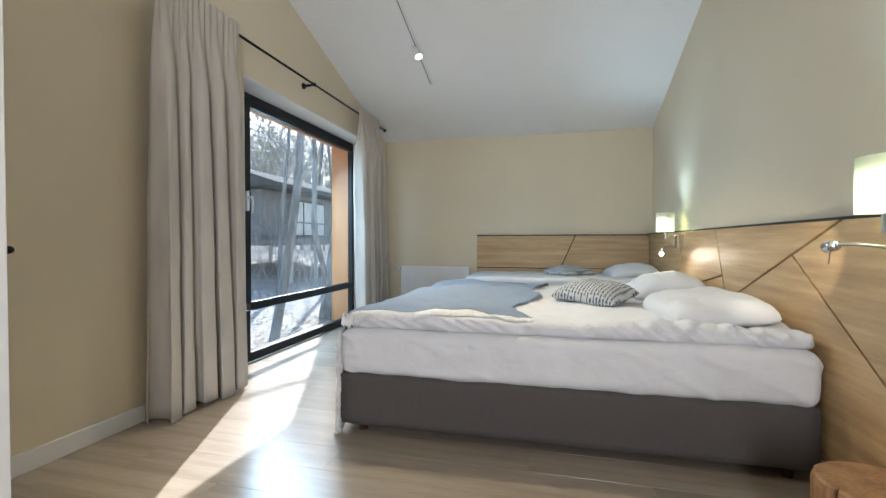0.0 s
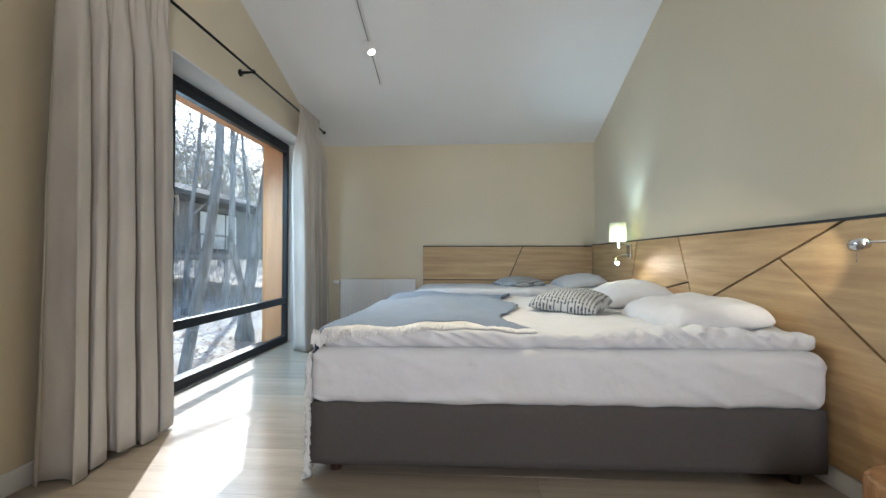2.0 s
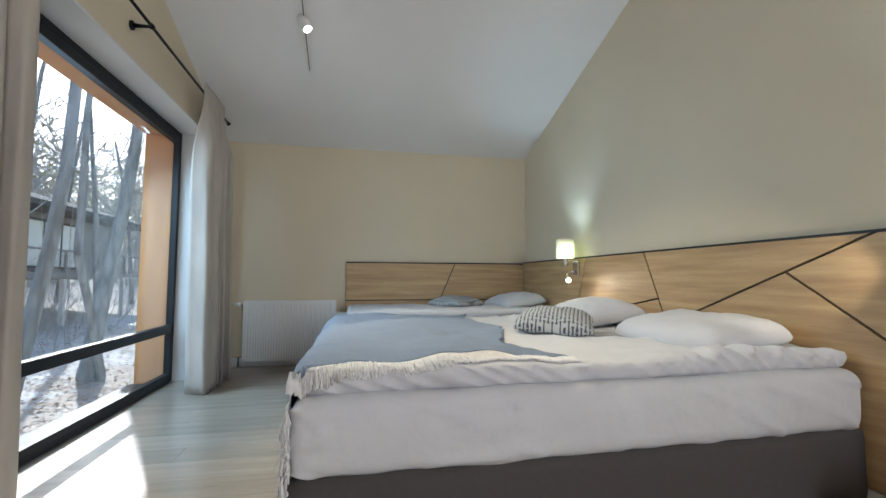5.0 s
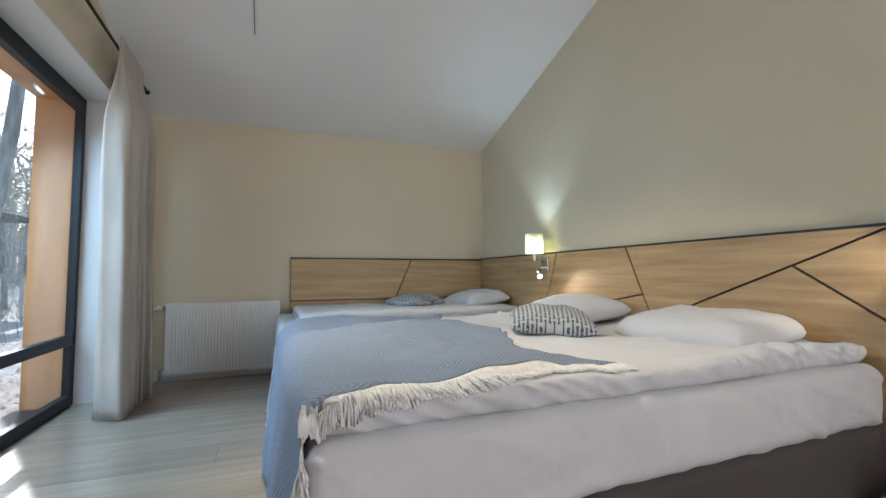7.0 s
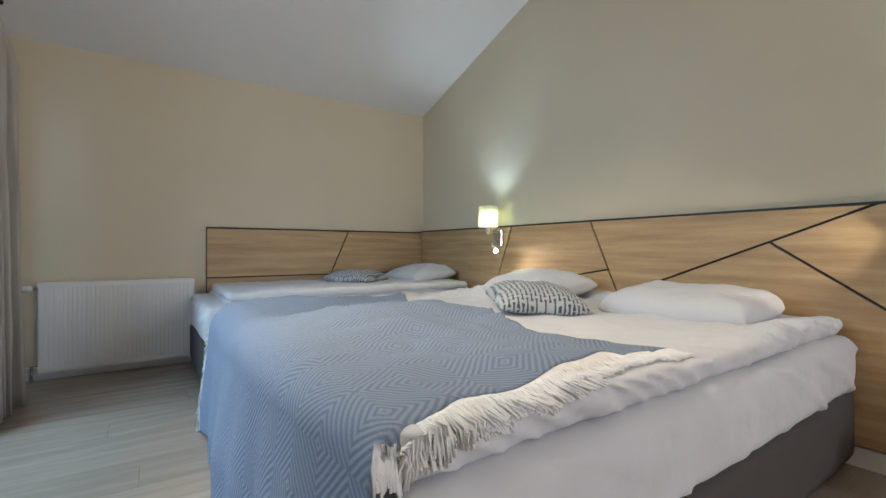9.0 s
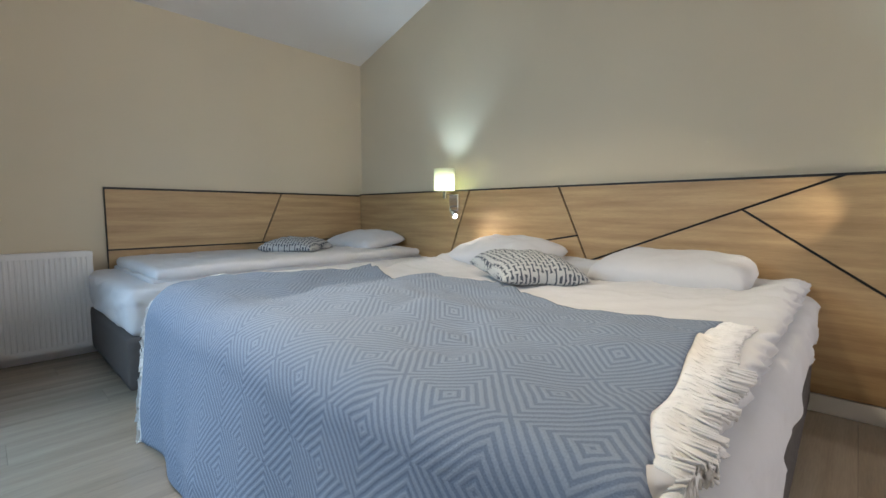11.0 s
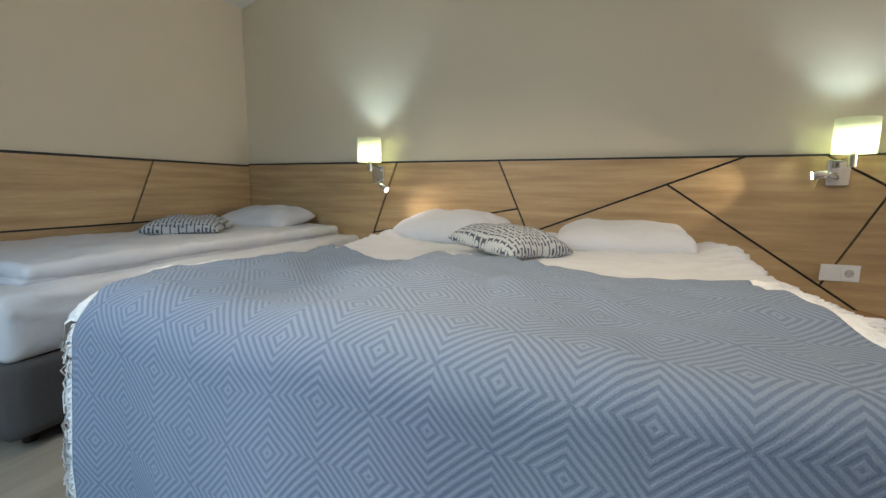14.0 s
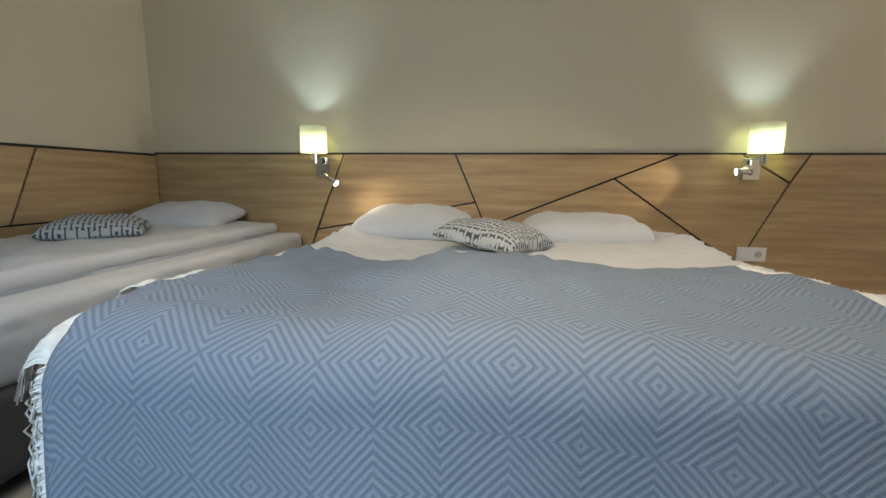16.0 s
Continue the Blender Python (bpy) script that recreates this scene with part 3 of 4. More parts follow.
def mattress_shape(lo, hi, seed, corner=0.10):
    """A sprung block in a fitted sheet: rounded plan corners, drawn-in hem, slanting creases."""
    bm = soft_box(lo, hi, 0.045, (110, 100, 16), 0.0, 0.005, 5, seed)
    cx, cy = (lo[0] + hi[0]) / 2, (lo[1] + hi[1]) / 2
    hx, hy, rr = (hi[0] - lo[0]) / 2, (hi[1] - lo[1]) / 2, corner
    for v in bm.verts:
        dx, dy = abs(v.co.x - cx) - (hx - rr), abs(v.co.y - cy) - (hy - rr)
        if dx > 0 and dy > 0:
            k = rr / max(rr, math.hypot(dx, dy))
            v.co.x = cx + math.copysign(hx - rr + dx * k, v.co.x - cx)
            v.co.y = cy + math.copysign(hy - rr + dy * k, v.co.y - cy)
        h = (v.co.z - lo[2]) / (hi[2] - lo[2])
        along = v.co.x + v.co.y
        c = noise.noise(Vector((along * 3.2 + h * 1.4, h * 1.1, seed)))
        sharp = max(0.0, 0.16 - abs(c)) / 0.16
        out = Vector((v.co.x - cx, v.co.y - cy, 0))
        out = Vector((math.copysign(1, out.x), 0, 0)) if abs(out.x) / hx > abs(out.y) / hy else Vector((0, math.copysign(1, out.y), 0))
        v.co += out * (0.016 * sharp * sharp * (1 - h * 0.4) + 0.008 * math.sin(math.pi * min(1, max(0, h))) - 0.006)
        v.co.z += (1 - h) * 0.008 * noise.noise(Vector((along * 6, 3.0, seed))) if h < 0.5 else 0
    return bm


lo, hi = (-0.93, 1.765, 0.292), (1.075, 3.60, 0.515)
mattress(lo, hi, askew(mattress_shape(lo, hi, 2, 0.05)), "thick white mattress in a fitted cotton sheet")
lo, hi = (-0.93, 4.02, 0.294), (1.08, 5.03, 0.515)
mattress(lo, hi, mattress_shape(lo, hi, 7, 0.055), "white single mattress in a creased cotton sheet")

DX0, DX1, DY0, DY1 = -0.865, 1.075, 1.815, 3.60


def duvet_top(x, y):
    w = noise.noise(Vector((x * 2.3, y * 2.3, 1.7))) * 0.018 + noise.noise(Vector((x * 5, y * 5, 5.1))) * 0.009
    w += 0.010 * math.exp(-((y - 3.42) / 0.10) ** 2 - ((x + 0.45) / 0.5) ** 2) - 0.026 * math.exp(-((y - 3.15) / 0.13) ** 2 - ((x + 0.45) / 0.35) ** 2) + 0.032 * math.exp(-((y - 2.80) / 0.16) ** 2 - ((x + 0.4) / 0.45) ** 2)
    k = min(1.0, max(0.0, (x + 0.45) / 0.8))
    return 0.580 - 0.030 * k * k * (3 - 2 * k) + w


def duvet_low(y):
    """The duvet's height at the bed foot, smoothed along the edge."""
    return sum(duvet_top(-0.80, y + k * 0.06) for k in (-2, -1, 0, 1, 2)) / 5


def cloth_folds(x, y):
    """Soft rucks of the throw, running slantwise over the bed."""
    return 0.003 + 0.05 * max(-0.16, noise.noise(Vector((x * 3.0 + y * 1.2, y * 5.5 - x * 2, 8.8))))


def duvet():
    bm = soft_box((DX0, DY0, 0.506), (DX1, DY1, 0.586), 0.036, (170, 110, 14), 0.0, 0.0, 6, 3)
    for v in bm.verts:
        k = (v.co.z - 0.506) / 0.080
        edge = min(v.co.x - DX0, DX1 - v.co.x, v.co.y - DY0, DY1 - v.co.y)
        v.co.z += k * (duvet_top(v.co.x, v.co.y) - 0.586)
        ruck = noise.noise(Vector((v.co.x * 9 + v.co.y * 3, v.co.y * 5, 2.2))) * 0.014 * max(0, 1 - edge / 0.25)
        crease = 1 - abs(noise.noise(Vector((v.co.x * 3.1 + v.co.y * 5.3, v.co.y * 2.2 - v.co.x, 7.7))))
        v.co.z += k * (ruck + 0.012 * max(0.0, crease - 0.8) / 0.2 * (0.5 + 0.5 * noise.noise(v.co * 2.5)) - 0.003)
        v.co.z += k * 0.007 * (1 - 2 * abs(noise.noise(Vector((v.co.x * 6.5 + v.co.y * 4, v.co.y * 5 - v.co.x * 3, 3.3)))))
        v.co.z += k * 0.004 * (1 - 2 * abs(noise.noise(Vector((v.co.x * 15, v.co.y * 12 + v.co.x * 6, 6.3)))))
        south = max(0.0, 1 - (v.co.y - DY0) / 0.12)
        ridge = 1 - 2 * abs(noise.noise(Vector((v.co.x * 13, v.co.y * 2.5, 4.4))))
        puff = 0.022 * math.exp(-((edge - 0.06) / 0.05) ** 2) * min(1.0, max(0.0, (v.co.x - 0.05) * 3))
        v.co.z += k * puff
        v.co.z += k * 0.018 * ridge * max(0.0, 1 - edge / 0.35) * (0.15 + 0.85 * min(1, max(0, v.co.x)))
        v.co.y -= south * 0.020 * abs(noise.noise(Vector((v.co.x * 17, 1.0, v.co.z * 6)))) * k
        # slanting pleats along the free edge
        pleat = max(0.0, 1 - 3.2 * abs(noise.noise(Vector((v.co.x * 13 + v.co.z * 22, v.co.z * 5, 9.1)))))
        v.co.y -= south * 0.022 * pleat * (0.4 + 0.6 * k)
        v.co.z += k * 0.014 * pleat * max(0.0, 1 - edge / 0.16) * min(1.0, max(0.0, (v.co.x + 0.3) * 3))
        # gathered puckers towards the head end
        pucker = max(0.0, math.sin(v.co.x * 62 + 4 * math.sin(v.co.x * 5.3) - v.co.z * 30)) ** 1.5 * min(1.0, max(0.0, (v.co.x - 0.15) / 0.35))
        v.co.y -= south * 0.020 * pucker * k
        v.co.z += k * 0.010 * pucker * max(0.0, 1 - edge / 0.14)
        near = min(1.0, max(0.0, (v.co.y - 1.95) / 0.8))
        v.co.x -= 0.042 * (1 - near * near * (3 - 2 * near)) * max(0.0, 1 - (v.co.x - DX0) / 0.3)
        if edge < 0.03:
            v.co.y += 0.014 * noise.noise(Vector((v.co.x * 4, 0.3, v.co.z * 8)))
    return bm


duvet_mesh = askew(duvet())
DUVET_SKIN = BVHTree.FromBMesh(duvet_mesh)
thing("duvet", duvet_mesh, SHEET, "white cotton duvet spread flat over the double bed", "duvet")
single = thing("duvet", soft_box((-0.80, 4.16, 0.506), (1.01, 5.03, 0.534), 0.013, (110, 50, 8), 0.002, 0.007, 6, 4), SHEET, "white cotton duvet folded lengthwise on the single bed", "duvet")
part("folded_layer", soft_box((-0.79, 4.15, 0.526), (0.99, 5.02, 0.586), 0.029, (130, 60, 10), 0.004, 0.012, 6, 14), SHEET, single, "", True)


def lay(name, bm, material, at, turn, label, category, group=""):
    ob = thing(name, bm, material, label, category, group)
    ob.matrix_world = pose(*at, *turn)
    return ob


lay("pillow", pillow(0.45, 0.65, 0.135, crease=0.010, seed=21, full=5.0, ears=0.03), SHEET, (0.80, 2.30, 0.584), (0, -5, 3), "plump white bed pillow near the edge of the double bed", "pillow", "bed pillows")
lay("pillow", pillow(0.46, 0.66, 0.16, seed=5, full=3.2), SHEET, (0.83, 3.24, 0.598), (0, -9, -4), "white bed pillow leaning towards the headboard of the double bed", "pillow", "bed pillows")
lay("pillow", pillow(0.46, 0.60, 0.14, seed=9, full=3.0), SHEET, (0.82, 4.66, 0.607), (0, -8, 5), "white bed pillow on the folded duvet of the single bed", "pillow", "bed pillows")
lay("cushion", pillow(0.43, 0.43, 0.125, seed=11, ears=0.2, full=2.8), CUSHION, (0.33, 2.765, 0.598), (3, -5, 60), "grey and white woven cushion beside the bed pillows", "cushion", "patterned cushions")
lay("cushion", pillow(0.42, 0.42, 0.11, seed=15, ears=0.2, full=2.8), CUSHION, (0.23, 4.66, 0.602), (0, 0, 35), "grey and white woven cushion on the single bed", "cushion", "patterned cushions")


# ---- throw ----
TY0, TY1 = 1.93, 3.588
FOOT = -0.950                      # the foot edge


HEM = ((1.90, -0.01), (2.02, -0.05), (2.15, -0.12), (2.30, -0.145), (2.45, -0.08), (2.68, 0.0), (2.82, -0.01), (2.94, -0.13), (3.10, -0.115), (3.25, -0.07), (3.63, 0.06))


def bend(y):
    """Radius of the cloth's turn over the foot edge: tight at the fringed corner, wide beyond."""
    k = min(1.0, max(0.0, (y - 1.95) / 0.8))
    return 0.065 + 0.065 * k * k * (3 - 2 * k)


def throw_start(y):
    """Where the pillow-side hem lies."""
    ys, xs = zip(*HEM)
    return sum(float(np.interp(y + d, ys, xs)) for d in (-0.04, -0.02, 0, 0.02, 0.04)) / 5 + 0.007 * math.sin(y * 47)


def throw_point(q, y, s):
    """q: metres along the cloth from the foot edge, negative on the bed, positive hanging down; s: from the pillow-side hem."""
    lift, r = 0.005, bend(y)
    hem = 0.010 * (0.5 + 0.5 * noise.noise(Vector((y * 11, 0.7, 2.0)))) * math.sin(y * 62 + 3 * math.sin(y * 7)) * math.exp(-s / 0.05)
    side = min(y - DY0, DY1 - y)
    fall = 0.0 if side > 0.09 else ((0.09 - side) / 0.09) ** 2 * 0.03
    # the top follows the duvet, calmed towards the foot edge so that the cloth turns down in one sweep
    x = FOOT + r - min(q, 0.0)
    calm = min(1.0, max(0.0, (x - FOOT - r) / 0.22))
    top = (1 - calm) * (duvet_low(y) + 0.006) + calm * (duvet_top(x, y) + 0.8 * cloth_folds(x, y) + 0.010 * noise.noise(Vector((x * 9 + y * 3, y * 7, 4.2)))) + lift + hem - fall
    skin = DUVET_SKIN.ray_cast(Vector((max(x, DX0 + 0.03), min(max(y, DY0 + 0.03), DY1 - 0.03), 1.2)), Vector((0, 0, -1)))[0]
    if skin and side > 0.02:
        top = max(top, skin.z + 0.005)
    if q < 0:
        return (x, y, top)
    a = min(q / r, math.pi / 2)
    d = max(0.0, q - r * math.pi / 2)
    z = top - r * (1 - math.cos(a)) - d
    grow = min(1.0, d / 0.32) ** 1.1
    still = min(1.0, max(0.04, (y - 1.84) / 0.3))
    fold = 0.5 + 0.5 * math.sin(y * 8.6 + 0.8 + d * 1.2 + 0.9 * math.sin(y * 3.1))
    small = 0.5 + 0.5 * math.sin(y * 21 + 2 + d * 1.5)
    out = grow * still * (0.032 * fold + 0.016 * small + 0.010)
    hug = 0.018 * (1 - min(1.0, max(0.0, (y - 1.86) / 0.25)))
    return (FOOT + r - r * math.sin(a) - out + hug * math.sin(a), y + (y - 2.7) * 0.02 * d, max(z, 0.012))


def over_edge(x, y, lift):
    """A yarn end laid on the duvet, bending down where it passes the rounded rim."""
    rim = DY0 + 0.012
    hit = DUVET_SKIN.ray_cast(Vector((x, max(y, rim), 1.2)), Vector((0, 0, -1)))[0]
    z = (hit.z if hit else duvet_top(x, max(y, rim))) + lift
    past = max(0.0, rim - y)
    if past > 0:
        z -= past * 0.9
        front = DUVET_SKIN.ray_cast(Vector((x, DY0 - 0.3, min(z, 0.56))), Vector((0, 1, 0)))[0]
        y = min(rim - 0.2 * past, front.y - lift if front else rim)
    return Vector((x, y, z))


def south_edge(q):
    k = min(1.0, max(0.0, (q + 0.16) / 0.2))
    return TY0 - 0.05 * min(1.0, max(0.0, (q + 0.8) / 0.8)) - 0.058 * k * k * (3 - 2 * k) + 0.03 * max(0.0, q - 0.1)


def cloth(k, y):
    """A point of the cloth at the share k of its length, on the line that starts at y."""
    r = bend(y)
    flat = throw_start(y) - (FOOT + r)
    s = (flat + r * math.pi / 2 + 0.485 - 0.5 * (r - 0.065)) * k
    q = s - flat
    yy = south_edge(q) + (TY1 - south_edge(q)) * (y - TY0) / (TY1 - TY0)
    return throw_point(q, yy + 0.012 * math.sin(q * 7), s), (q, yy - 0.055)


def throw():
    ns, ny = 110, 130
    vs, fs, uv = [], [], []
    for j in range(ny + 1):
        for i in range(ns + 1):
            p, w = cloth(i / ns, TY0 + (TY1 - TY0) * j / ny)
            vs.append(p), uv.append(w)
    for j in range(ny):
        for i in range(ns):
            a = j * (ns + 1) + i
            fs.append((a, a + ns + 1, a + ns + 2, a + 1))
    me = bpy.data.meshes.new("throw_blanket")
    me.from_pydata(vs, [], fs)
    layer = me.uv_layers.new(name="UVMap")
    for lp in me.loops:
        layer.data[lp.index].uv = uv[lp.vertex_index]
    me.materials.append(THROW)
    for p in me.polygons:
        p.use_smooth = True
    ob = tagged(new("throw_blanket", me), "blue-grey diamond woven throw with cream fringes over the bed foot", "throw")
    so = ob.modifiers.new("thick", "SOLIDIFY")
    so.thickness, so.offset = 0.004, 1
    rnd = random.Random(5)
    for y, sgn in ((TY0, -1), (TY1, 1)):
        bm = bmesh.new()
        n = 1050
        for i in range(n):
            p = Vector(cloth((i + rnd.random() * 0.6) / n, y)[0])
            length = rnd.uniform(0.06, 0.10)
            hang = p.z < 0.5
            if hang:
                if i % 3 and sgn > 0:
                    continue
                reach = 2.2 if sgn < 0 else 1.0
                q1 = p + Vector((rnd.uniform(-0.006, 0.0), sgn * rnd.uniform(0.010, 0.02) * reach, -0.004))
                q2 = p + Vector((rnd.uniform(-0.014, 0.008), sgn * rnd.uniform(0.014, 0.034) * reach, -length * 0.45))
                q3 = p + Vector((rnd.uniform(-0.02, 0.01), sgn * rnd.uniform(0.005, 0.03) * reach, -length * rnd.uniform(0.8, 1.1)))
            else:
                a = rnd.gauss(0, 0.0045)
                if sgn < 0:
                    e1, e2, e3 = rnd.uniform(0.014, 0.022), rnd.uniform(0.034, 0.046), rnd.uniform(0.055, 0.08)
                    q1 = over_edge(p.x + a * 0.3, p.y - e1, rnd.uniform(0.006, 0.012))
                    q2 = over_edge(p.x + a, p.y - e2, rnd.uniform(0.003, 0.008))
                    q3 = over_edge(p.x + a * rnd.uniform(0.4, 1.6), p.y - e3, rnd.uniform(0.003, 0.010))
                else:
                    q1 = p + Vector((a * 0.3, sgn * 0.028, 0.001))
                    q2 = p + Vector((a * 0.7, sgn * 0.055, -0.012))
                    q3 = p + Vector((a, sgn * rnd.uniform(0.075, 0.09), -0.05 - rnd.uniform(0, 0.04)))
            path = [Vector((k.x, k.y, max(k.z, 0.006))) for k in (p, q1, q2, q3)]
            tube(bm, path, [0.0028, 0.0027, 0.0025, 0.0029] if hang else [0.0025, 0.0023, 0.0021, 0.0026], 4)
        part("fringe", bm, FRINGE, ob, "cream yarn fringe", True)
    return ob


throw()

# ---- log table, radiator, socket ----
log = empty("log_table", (0.945, 1.275, 0), "squat tree trunk bedside table with drying cracks", "bedside table")
bpy.context.view_layer.update()
bm = bmesh.new()
rings = []
for z, k in ((0.0, 0.97), (0.012, 1.0), (0.14, 0.99), (0.25, 1.0), (0.267, 0.975), (0.273, 0.93)):
    ring = []
    for i in range(64):
        a = i * math.tau / 64
        r = 0.148 * k * (1 + 0.03 * math.cos(2 * a + 1) + 0.03 * noise.noise(Vector((math.cos(a) * 2, math.sin(a) * 2, 3))))
        for c in (2.55, 3.4, 4.2, 5.4):
            r -= 0.018 * max(0, 1 - abs(a - c - 0.04 * math.sin(z * 9)) / 0.06)
        ring.append(bm.verts.new((0.945 + r * math.cos(a), 1.275 + r * math.sin(a), z)))
    rings.append(ring)
for a, c in zip(rings, rings[1:]):
    for i in range(64):
        bm.faces.new((a[i], a[(i + 1) % 64], c[(i + 1) % 64], c[i]))
bm.faces.new(rings[-1]), bm.faces.new(rings[0][::-1])
at_root(part("trunk", bm, LOG, log))

rad = empty("radiator", (-1.335, 5.0, 0.06), "white ribbed steel panel radiator on the end wall", "radiator")
bpy.context.view_layer.update()
RX0, RX1, RZ0, RZ1 = -1.765, -0.905, 0.062, 0.63
bm = bmesh.new()
n = 34
prof = []
for i in range(n):
    x0 = RX0 + 0.03 + (RX1 - RX0 - 0.06) * i / n
    w = (RX1 - RX0 - 0.06) / n
    prof += [(x0, 4.984), (x0 + w * 0.25, 4.984), (x0 + w * 0.42, 4.988), (x0 + w * 0.83, 4.988)]
prof = [(RX0, 4.990), (RX0 + 0.006, 4.984)] + prof + [(RX1 - 0.03, 4.984), (RX1 - 0.006, 4.984), (RX1, 4.990), (RX1, 4.999), (RX0, 4.999)]
prism(bm, prof, "z", RZ0 + 0.03, RZ1 - 0.03)
box(bm, (RX0, 4.984, RZ0), (RX1, 4.999, RZ0 + 0.03)), box(bm, (RX0, 4.984, RZ1 - 0.03), (RX1, 4.999, RZ1))
at_root(part("front_panel", bm, WHITE, rad))
at_root(part("casing", boxes(((RX0, 5.0, RZ0 + 0.004), (RX1, 5.066, RZ1)), bevel=0.004), WHITE, rad))
bm = boxes(((RX0 + 0.02, 4.995, RZ1), (RX1 - 0.02, 5.06, RZ1 + 0.003)))
at_root(part("top_grille", bm, WHITE, rad))
bm = tube(bmesh.new(), [(RX0, 5.03, 0.595), (RX0 - 0.035, 5.03, 0.595)], 0.011, 12)
at_root(part("valve", bm, CHROME, rad, smooth=True))
at_root(part("thermostat", tube(bmesh.new(), [(RX0 - 0.03, 5.03, 0.595), (RX0 - 0.045, 5.03, 0.595), (RX0 - 0.09, 5.03, 0.595)], [0.015, 0.02, 0.018], 14), WHITE, rad, "white thermostat knob", True))
bm = tube(bmesh.new(), [(RX0, 5.03, 0.10), (RX0 - 0.035, 5.03, 0.10), (RX0 - 0.035, 5.03, 0.0)], 0.009, 10)
at_root(part("pipe", bm, CHROME, rad, smooth=True))
for x in (RX0 + 0.12, RX1 - 0.12):
    at_root(part("bracket", boxes(((x - 0.02, 5.066, 0.2), (x + 0.02, NORTH, 0.5))), WHITE, rad))

sock = empty("wall_socket", (1.09, 1.298, 0.45), "white double plate with one power socket on the panelling", "socket")
bpy.context.view_layer.update()
plate = at_root(part("plate", boxes(((1.081, 1.222, 0.410), (1.09, 1.378, 0.492)), bevel=0.002), WHITE, sock))
bm = boxes(((1.079, 1.236, 0.420), (1.083, 1.294, 0.482)), ((1.079, 1.306, 0.420), (1.083, 1.364, 0.482)), bevel=0.001)
at_root(part("cover", bm, WHITE, sock))
# flat disc, its grey stands in for the shade inside the well
bm = tube(bmesh.new(), [(1.0785, 1.265, 0.451), (1.082, 1.265, 0.451)], 0.02, 24)
at_root(part("socket_well", bm, WELL_SHADE, sock))
bm = boxes(((1.0775, 1.253, 0.449), (1.079, 1.257, 0.453)), ((1.0775, 1.273, 0.449), (1.079, 1.277, 0.453)))
at_root(part("contact", bm, JOINT, sock))


# ---- wall lamps ----
def wall_lamp(y, turn, head, aim, watts, cone, label):
    """Shade centre at y; the chrome plate sits beside it towards turn; head: the reading light's place."""
    root = empty("wall_lamp", (1.09, y + turn * 0.015, 0.94), label, "wall lamp", "bedside wall lamps")
    bpy.context.view_layer.update()
    py = y + turn * 0.015
    at_root(part("wall_plate", boxes(((1.066, py - 0.045, 0.872), (1.088, py + 0.045, 0.995)), bevel=0.004), CHROME, root))
    bm = boxes(((1.0, y - 0.012, 0.985), (1.07, y + 0.012, 1.0)), bevel=0.002)
    tube(bm, [(0.99, y, 0.96), (0.99, y, 1.03)], 0.017, 16)
    at_root(part("arm", bm, CHROME, root, smooth=False))
    bm = bmesh.new()
    n = 48
    prof = ((0.078, 1.017), (0.081, 1.016), (0.081, 1.175), (0.078, 1.176))
    rr = [[bm.verts.new((0.985 + 0.82 * r * math.cos(k * math.tau / n), y + r * math.sin(k * math.tau / n), z)) for k in range(n)] for r, z in prof]
    for i in range(4):
        a, c = rr[i], rr[(i + 1) % 4]
        for k in range(n):
            bm.faces.new((a[k], a[(k + 1) % n], c[(k + 1) % n], c[k]))
    at_root(part("shade", bm, SHADE, root, "lit yellow-white oval fabric shade", True))
    bm = bmesh.new()
    rim = [[bm.verts.new((0.985 + 0.82 * 0.077 * math.cos(k * math.tau / n), y + 0.077 * math.sin(k * math.tau / n), z)) for k in range(n)] for z in (1.019, 1.022)]
    bm.faces.new(rim[0][::-1]), bm.faces.new(rim[1])
    for k in range(n):
        bm.faces.new((rim[0][k], rim[0][(k + 1) % n], rim[1][(k + 1) % n], rim[1][k]))
    at_root(part("diffuser", bm, SHADE, root, "pale disc closing the shade below"))
    bm = bmesh.new()
    bmesh.ops.create_uvsphere(bm, u_segments=16, v_segments=10, radius=0.02)
    bmesh.ops.translate(bm, verts=bm.verts, vec=(0.985, y, 1.050))
    bulb = at_root(part("bulb", bm, BULB, root, "lit bulb", True))
    bulb.visible_shadow = False
    h = Vector(head)
    d = (Vector(aim) - h).normalized()
    start = Vector((1.064, py, 0.905))
    back = h - d * 0.055
    mid = (start + back) / 2 + Vector((-0.045, 0, 0.02))
    curve = [start.lerp(mid, k).lerp(mid.lerp(back, k), k) for k in [i / 10 for i in range(11)]]
    at_root(part("gooseneck", tube(bmesh.new(), curve, 0.005, 10), CHROME, root, "thin flexible chrome arm", True))
    hd = at_root(part("reading_head", tube(bmesh.new(), [h - d * 0.055, h - d * 0.05, h - d * 0.012, h], [0.008, 0.017, 0.019, 0.019], 18), CHROME, root, "small chrome reading spot", True))
    e = at_root(part("lens", tube(bmesh.new(), [h, h + d * 0.003], 0.016, 18), BULB, hd, "lit lens"))
    bm = tube(bmesh.new(), [h - d * 0.02 + Vector((0, 0, -0.015)), h - d * 0.01 + Vector((0, 0, -0.055))], 0.002, 6)
    at_root(part("switch_cord", bm, CHROME, root))
    lamp("lamp_light", "POINT", pose(0.985, y, 1.062), 5.0, (0.46, 0.77, 1.0), soft=0.025)
    lamp("reading_light", "SPOT", look(h + d * 0.006, aim), watts, (1.0, 0.89, 0.70), cone=cone, blend=0.8 if cone > 90 else 0.55, soft=0.012)


